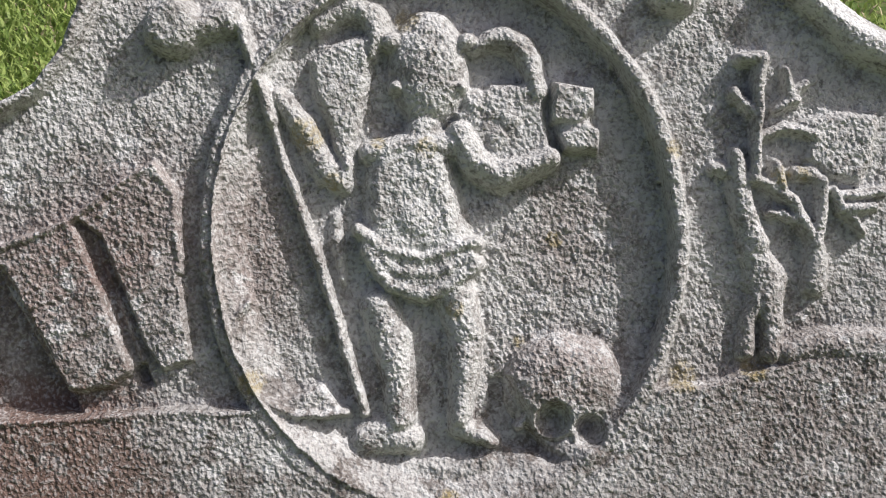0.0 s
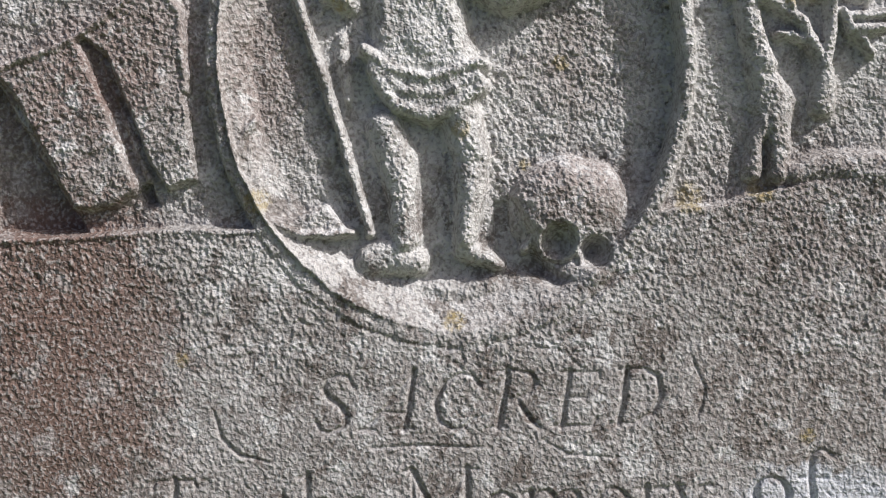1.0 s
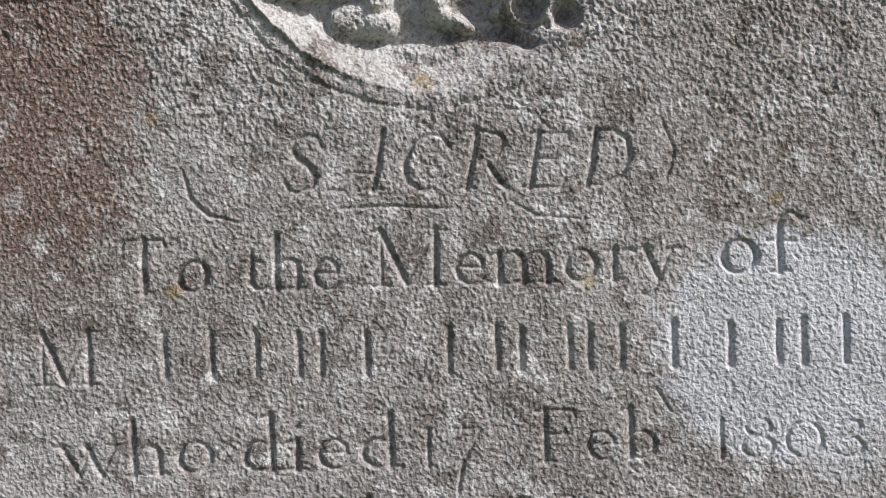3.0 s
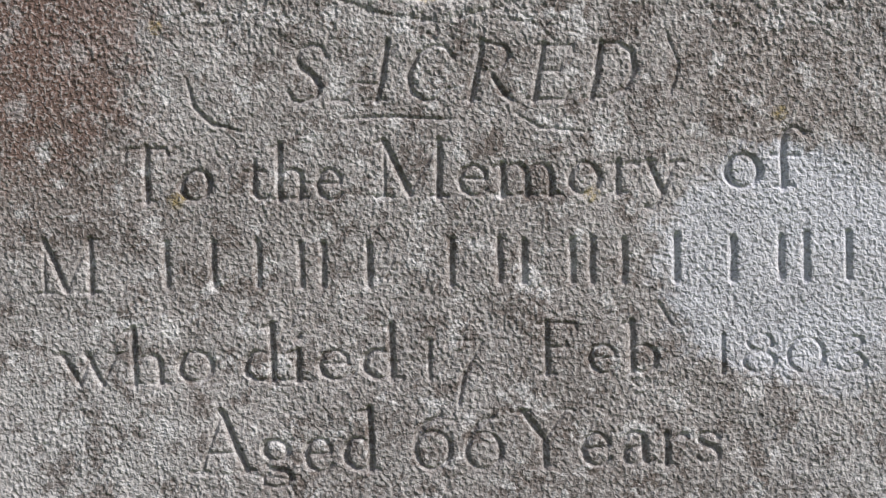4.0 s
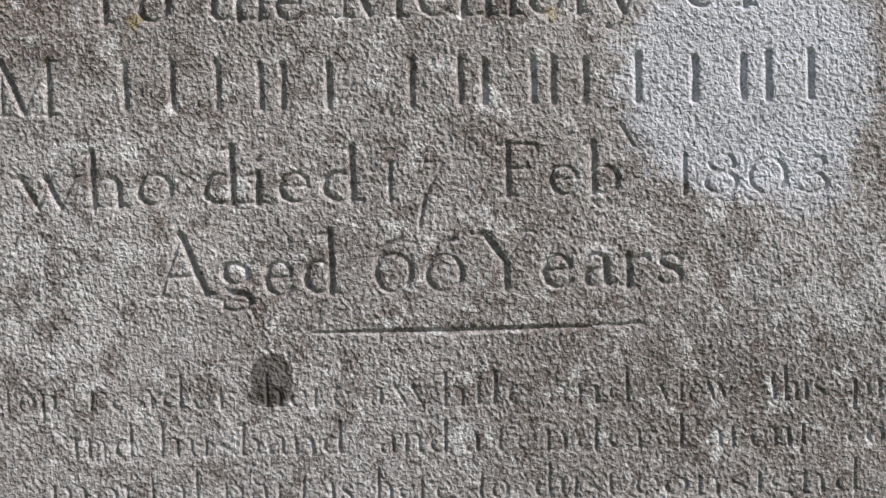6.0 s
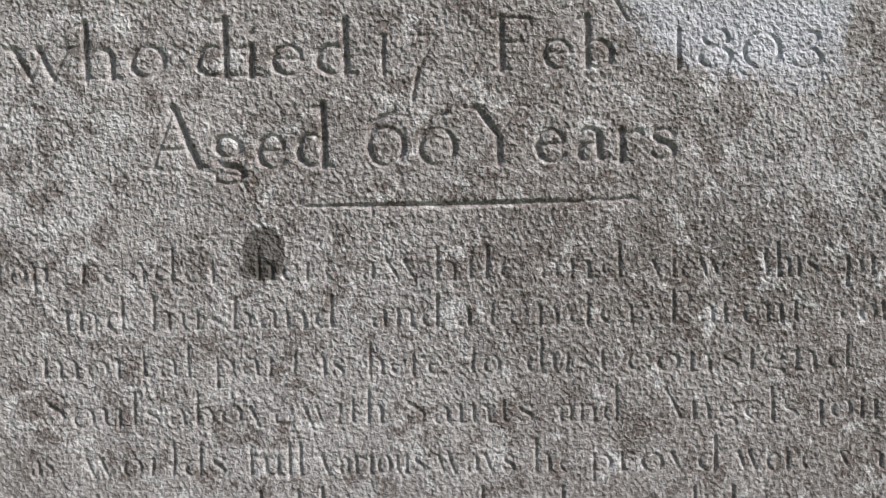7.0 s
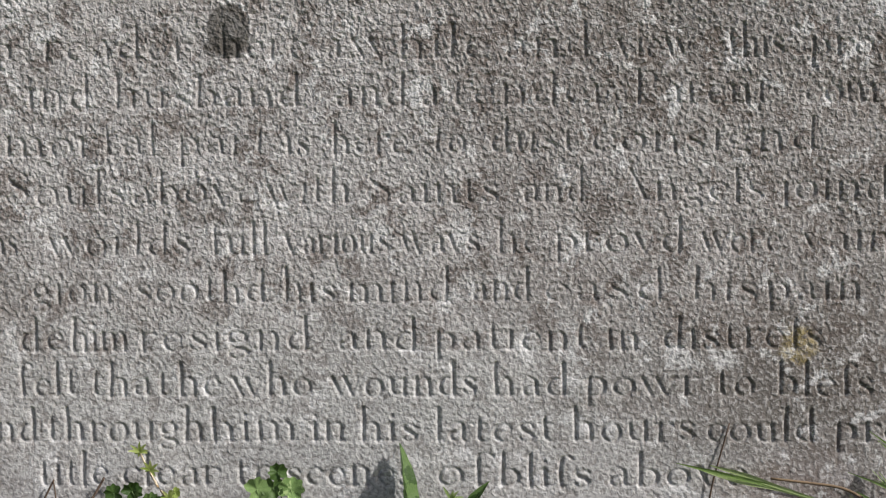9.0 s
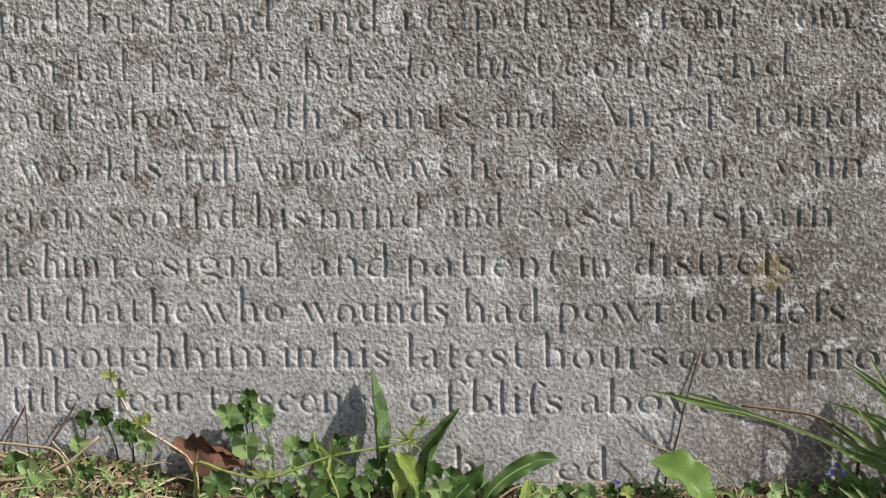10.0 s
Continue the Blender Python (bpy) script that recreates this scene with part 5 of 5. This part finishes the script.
dry_stem("brown dry stem lying against the stone", [(0.3590, -0.030, 0.0296), (0.3483, -0.014, 0.0432), (0.3333, -0.007, 0.0507), (0.3112, -0.005, 0.0539), (0.2845, -0.004, 0.0570)], 0.0013, LITTER)
# a shadow line on the stone, added as a thin dark tube
dry_stem("thin dark stem or its shadow line against the stone", [(0.2323, -0.004, 0.0080), (0.2403, -0.003, 0.0360), (0.2450, -0.003, 0.0580), (0.2559, -0.002, 0.0960)], 0.0008, TWIG_AND_SHADOW)
dry_stem("thin dark stem or its shadow line against the stone", [(-0.2333, -0.014, 0.0310), (-0.2272, -0.008, 0.0450), (-0.2211, -0.005, 0.0581)], 0.0010, TWIG_AND_SHADOW)
dry_stem("thin dark stem or its shadow line against the stone", [(-0.2173, -0.012, 0.0305), (-0.2192, -0.008, 0.0458), (-0.2212, -0.006, 0.0567)], 0.0008, TWIG_AND_SHADOW)
dry_stem("thin dark stem or its shadow line against the stone", [(-0.2001, -0.016, 0.0314), (-0.1905, -0.010, 0.0493), (-0.1848, -0.007, 0.0600)], 0.0012, TWIG_AND_SHADOW)
dry_stem("thin white dry stem before the stone", [(0.2739, -0.032, 0.0059), (0.2475, -0.018, 0.0224), (0.2308, -0.012, 0.0267), (0.2115, -0.009, 0.0341)], 0.0006)
dry_stem("straw-yellow stem beside the stone", [(0.3818, -0.052, 0.0382), (0.3658, -0.044, 0.0326), (0.3494, -0.034, 0.0215)], 0.0018)

# curled dead leaf
bm = bmesh.new()
rows = []
c0 = TIP @ Vector((-0.0916, -0.016, 0.0248))
for i in range(13):
    row = []
    for j in range(9):
        s, t = i / 12 - 0.5, j / 8 - 0.5
        half = 0.5 * max(0.12, 1 - (2 * s) ** 2) * (1 + 0.12 * math.sin(i * 2.3))
        p = c0 + Vector((s * 0.048, -0.006 * math.cos(s * 5) + 0.010 * t, -s * 0.014 + t * 0.030 * half * 1.4 + 0.004 * math.sin(s * 9 + t * 4)))
        p += Vector((0, 0.007 * math.sin(t * 6 + s * 3), 0)) + 0.005 * noise.noise_vector(p * 70) + 0.003 * noise.noise_vector(p * 210)
        row.append(bm.verts.new(p))
    rows.append(row)
for a, b in zip(rows, rows[1:]):
    for j in range(8):
        bm.faces.new((a[j], a[j + 1], b[j + 1], b[j]))
dead_leaf = tagged(new("dead_leaf"), "curled brown dead leaf propped in the litter", "dead leaf")
part("blade", bm, DEAD, dead_leaf)
tube("leaf_stalk", [soil_under(c0), c0 + Vector((-0.01, -0.002, -0.008)), c0 + Vector((0.02, 0, 0))], (0.0010, 0.0006), DEAD, dead_leaf)

# grass tufts beside the stone
def grass_tuft(label, blades, material=GRASS, wide=0.0050, power=0.5):
    thing = tagged(new("grass_tuft"), label, "grass", "grass tufts at the foot of the stone")
    for points in blades:
        run = [TIP @ Vector(p) for p in points]
        long_leaf("blade", [soil_under(run[0])] + run, wide * r.uniform(0.8, 1.2), material, thing, n=18, power=power, fold=0.3)


grass_tuft("thin green grass blades bent across the stone", [
    [(0.3734, -0.050, 0.0206), (0.3481, -0.040, 0.0329), (0.3197, -0.032, 0.0445), (0.2869, -0.024, 0.0543), (0.2531, -0.018, 0.0620), (0.2171, -0.010, 0.0694)], [(0.3746, -0.050, 0.0194), (0.3481, -0.040, 0.0322), (0.3197, -0.032, 0.0437), (0.2869, -0.024, 0.0539), (0.2590, -0.018, 0.0588), (0.2290, -0.010, 0.0666)],
    [(0.3738, -0.050, 0.0225), (0.3481, -0.040, 0.0337), (0.3197, -0.032, 0.0449), (0.2849, -0.024, 0.0555), (0.2648, -0.018, 0.0619), (0.2408, -0.010, 0.0677)]], GRASS, 0.0034, 3.6)
grass_tuft("green grass blades at the stone's corner", [
    [(0.3766, -0.052, 0.0153), (0.3514, -0.042, 0.0299), (0.3346, -0.034, 0.0383), (0.3201, -0.028, 0.0449)], [(0.3784, -0.052, 0.0210), (0.3589, -0.042, 0.0322), (0.3422, -0.034, 0.0429), (0.3323, -0.028, 0.0507)], [(0.3814, -0.054, 0.0234), (0.3620, -0.044, 0.0365), (0.3454, -0.036, 0.0484), (0.3363, -0.030, 0.0538)]], GRASS, 0.0062)
grass_tuft("bright grass blades in the sun beside the stone", [
    [(0.3974, -0.050, 0.0491), (0.3734, -0.040, 0.0733), (0.3595, -0.032, 0.0844), (0.3469, -0.024, 0.0941)], [(0.3975, -0.050, 0.0453), (0.3735, -0.040, 0.0703), (0.3615, -0.032, 0.0798), (0.3524, -0.024, 0.0879)], [(0.4008, -0.052, 0.0267), (0.3731, -0.042, 0.0483), (0.3535, -0.034, 0.0584), (0.3325, -0.024, 0.0656)],
    [(0.4007, -0.052, 0.0343), (0.3730, -0.042, 0.0533), (0.3612, -0.034, 0.0569), (0.3502, -0.026, 0.0609)], [(0.3962, -0.054, 0.0348), (0.3751, -0.044, 0.0461), (0.3606, -0.036, 0.0541), (0.3475, -0.028, 0.0682)]], GRASS, 0.0048)
grass_tuft("small upright grass blades at the stone's foot", [
    [(0.3112, -0.030, -0.0036), (0.3110, -0.026, 0.0032), (0.3112, -0.022, 0.0102)], [(0.2570, -0.030, -0.0055), (0.2605, -0.026, 0.0021), (0.2644, -0.022, 0.0090)],
    [(0.2740, -0.032, -0.0011), (0.2550, -0.030, 0.0031), (0.2283, -0.028, 0.0019)], [(0.2899, -0.030, -0.0036), (0.2888, -0.026, 0.0052), (0.2931, -0.024, 0.0126)],
    [(-0.1230, -0.034, -0.0021), (-0.1226, -0.030, 0.0067), (-0.1219, -0.026, 0.0176)], [(-0.0958, -0.034, -0.0021), (-0.0961, -0.030, 0.0106), (-0.0951, -0.026, 0.0294)]], GRASS, 0.0026)

# dense tuft outside the view that shades the corner
blades = []
for k in range(70):
    x, d = r.uniform(0.368, 0.47), r.uniform(0.010, 0.06)
    foot = Vector((x, -d, -0.01))
    tall = r.uniform(0.03, 0.06) if x < 0.39 else r.uniform(0.06, 0.14)
    way = Vector((r.uniform(-0.05, 0.02), tall * r.uniform(0.1, 0.42), 0))
    blades.append((foot, foot + way * 0.4 + Vector((0, 0, tall * 0.6)), foot + way + Vector((0, 0, tall))))
tuft = tagged(new("grass_tuft"), "thick green grass tuft beside the stone", "grass", "grass tufts at the foot of the stone")
for run in blades:
    long_leaf("blade", list(run), r.uniform(0.004, 0.008), GRASS, tuft, n=8, power=0.5)

# blue speedwell flowers
def speedwell(p):
    thing = tagged(new("speedwell_flower"), "tiny violet-blue flower on a thin stalk", "flower", "speedwell flowers")
    p = TIP @ Vector(p)
    for k in range(4):
        q = k * math.pi / 2 + 0.4
        way = Vector((math.cos(q), -0.25, math.sin(q)))
        long_leaf("petal", [p, p + way * 0.0018, p + way * 0.0034], 0.0028, PETAL, thing, n=6, fold=0.1)
    tube("flower_stalk", [soil_under(p), p.lerp(soil_under(p), 0.5) + Vector((0.002, 0, 0)), p], (0.0006, 0.0004), GRASS, thing, n=6)


for p in ((0.3425, -0.034, 0.0212), (0.3466, -0.036, 0.0162), (0.1930, -0.030, 0.0083), (0.3381, -0.036, 0.0173)):
    speedwell(p)

# loose straw, crumbs and small green shoots on the soil
def scatter(name, count, seed, material, low, high, wide, up, label, wide_x=(-0.40, 0.46)):
    q = random.Random(seed)
    bm = bmesh.new()
    for k in range(count):
        x, d = q.uniform(*wide_x), 0.004 + 0.11 * q.random() ** 1.4
        p = Vector((x, -d, ground_height(x, -d) + q.uniform(-0.001, 0.005)))
        turn = q.uniform(0, math.tau)
        way = Vector((math.cos(turn), math.sin(turn), q.uniform(*up))).normalized() * q.uniform(low, high)
        if p.y + way.y > -0.002:
            way.y = -abs(way.y)
        middle = p + way * 0.5 + Vector((q.uniform(-0.004, 0.004), 0, q.uniform(0, 0.006)))
        w = wide * q.uniform(0.6, 1.3)
        add_ribbon(bm, [p, middle, p + way], [w, w, w * 0.3], 0.3, Vector((q.uniform(-0.5, 0.5), -0.7, 0.7)))
    tagged(part(name, bm, material), label, "litter", kind="stuff")


scatter("straw_litter", 2200, 3, STRAW, 0.010, 0.040, 0.0011, (-0.1, 0.5), "bleached bits of straw on the soil")
scatter("leaf_litter", 5200, 4, LITTER, 0.004, 0.016, 0.0024, (-0.1, 0.6), "brown crumbled leaf litter on the soil")
scatter("small_shoots", 700, 5, GRASS, 0.010, 0.024, 0.0024, (0.4, 2.0), "short green shoots among the litter")
scatter("moss_leaves", 2400, 6, PALE_LEAF, 0.004, 0.010, 0.0042, (0.1, 1.2), "small dark green leaves among the litter")

# lawn round the stone, thinning out with distance
def lawn(count, seed, centre, reach, material, name, label, tall):
    q = random.Random(seed)
    verts, faces = [], []
    while len(faces) < 2 * count:
        x, y = q.gauss(centre[0], reach), q.gauss(centre[1], reach)
        turn, h, w = q.uniform(0, math.tau), q.uniform(*tall), q.uniform(0.003, 0.007)
        if -0.44 < x < 0.46 and -0.17 < y < 0.66:
            continue
        z = ground_height(x, y)
        lean_x, lean_y = math.cos(turn) * h * q.uniform(0.3, 1.1), math.sin(turn) * h * q.uniform(0.3, 1.1)
        sx, sy = -math.sin(turn) * w, math.cos(turn) * w
        n = len(verts)
        verts += [(x - sx, y - sy, z), (x + sx, y + sy, z), (x + lean_x * 0.4 + sx * 0.8, y + lean_y * 0.4 + sy * 0.8, z + h * 0.6),
                  (x + lean_x * 0.4 - sx * 0.8, y + lean_y * 0.4 - sy * 0.8, z + h * 0.6), (x + lean_x, y + lean_y, z + h * 0.85)]
        faces += [(n, n + 1, n + 2, n + 3), (n + 3, n + 2, n + 4)]
    mesh = bpy.data.meshes.new(name)
    mesh.from_pydata(verts, [], faces)
    tagged(link_mesh(name, mesh, material), label, "grass", kind="stuff")


lawn(46000, 8, (-1.2, 2.8), 1.3, LAWN, "lawn", "short sunlit green lawn behind the stone", (0.03, 0.08))
lawn(44000, 10, (0.3, 0.4), 1.2, LAWN, "lawn", "short green lawn round the stone", (0.02, 0.055))
lawn(11000, 9, (-0.6, 2.2), 1.5, STRAW, "dry_grass", "dry straw-coloured blades in the lawn", (0.02, 0.06))
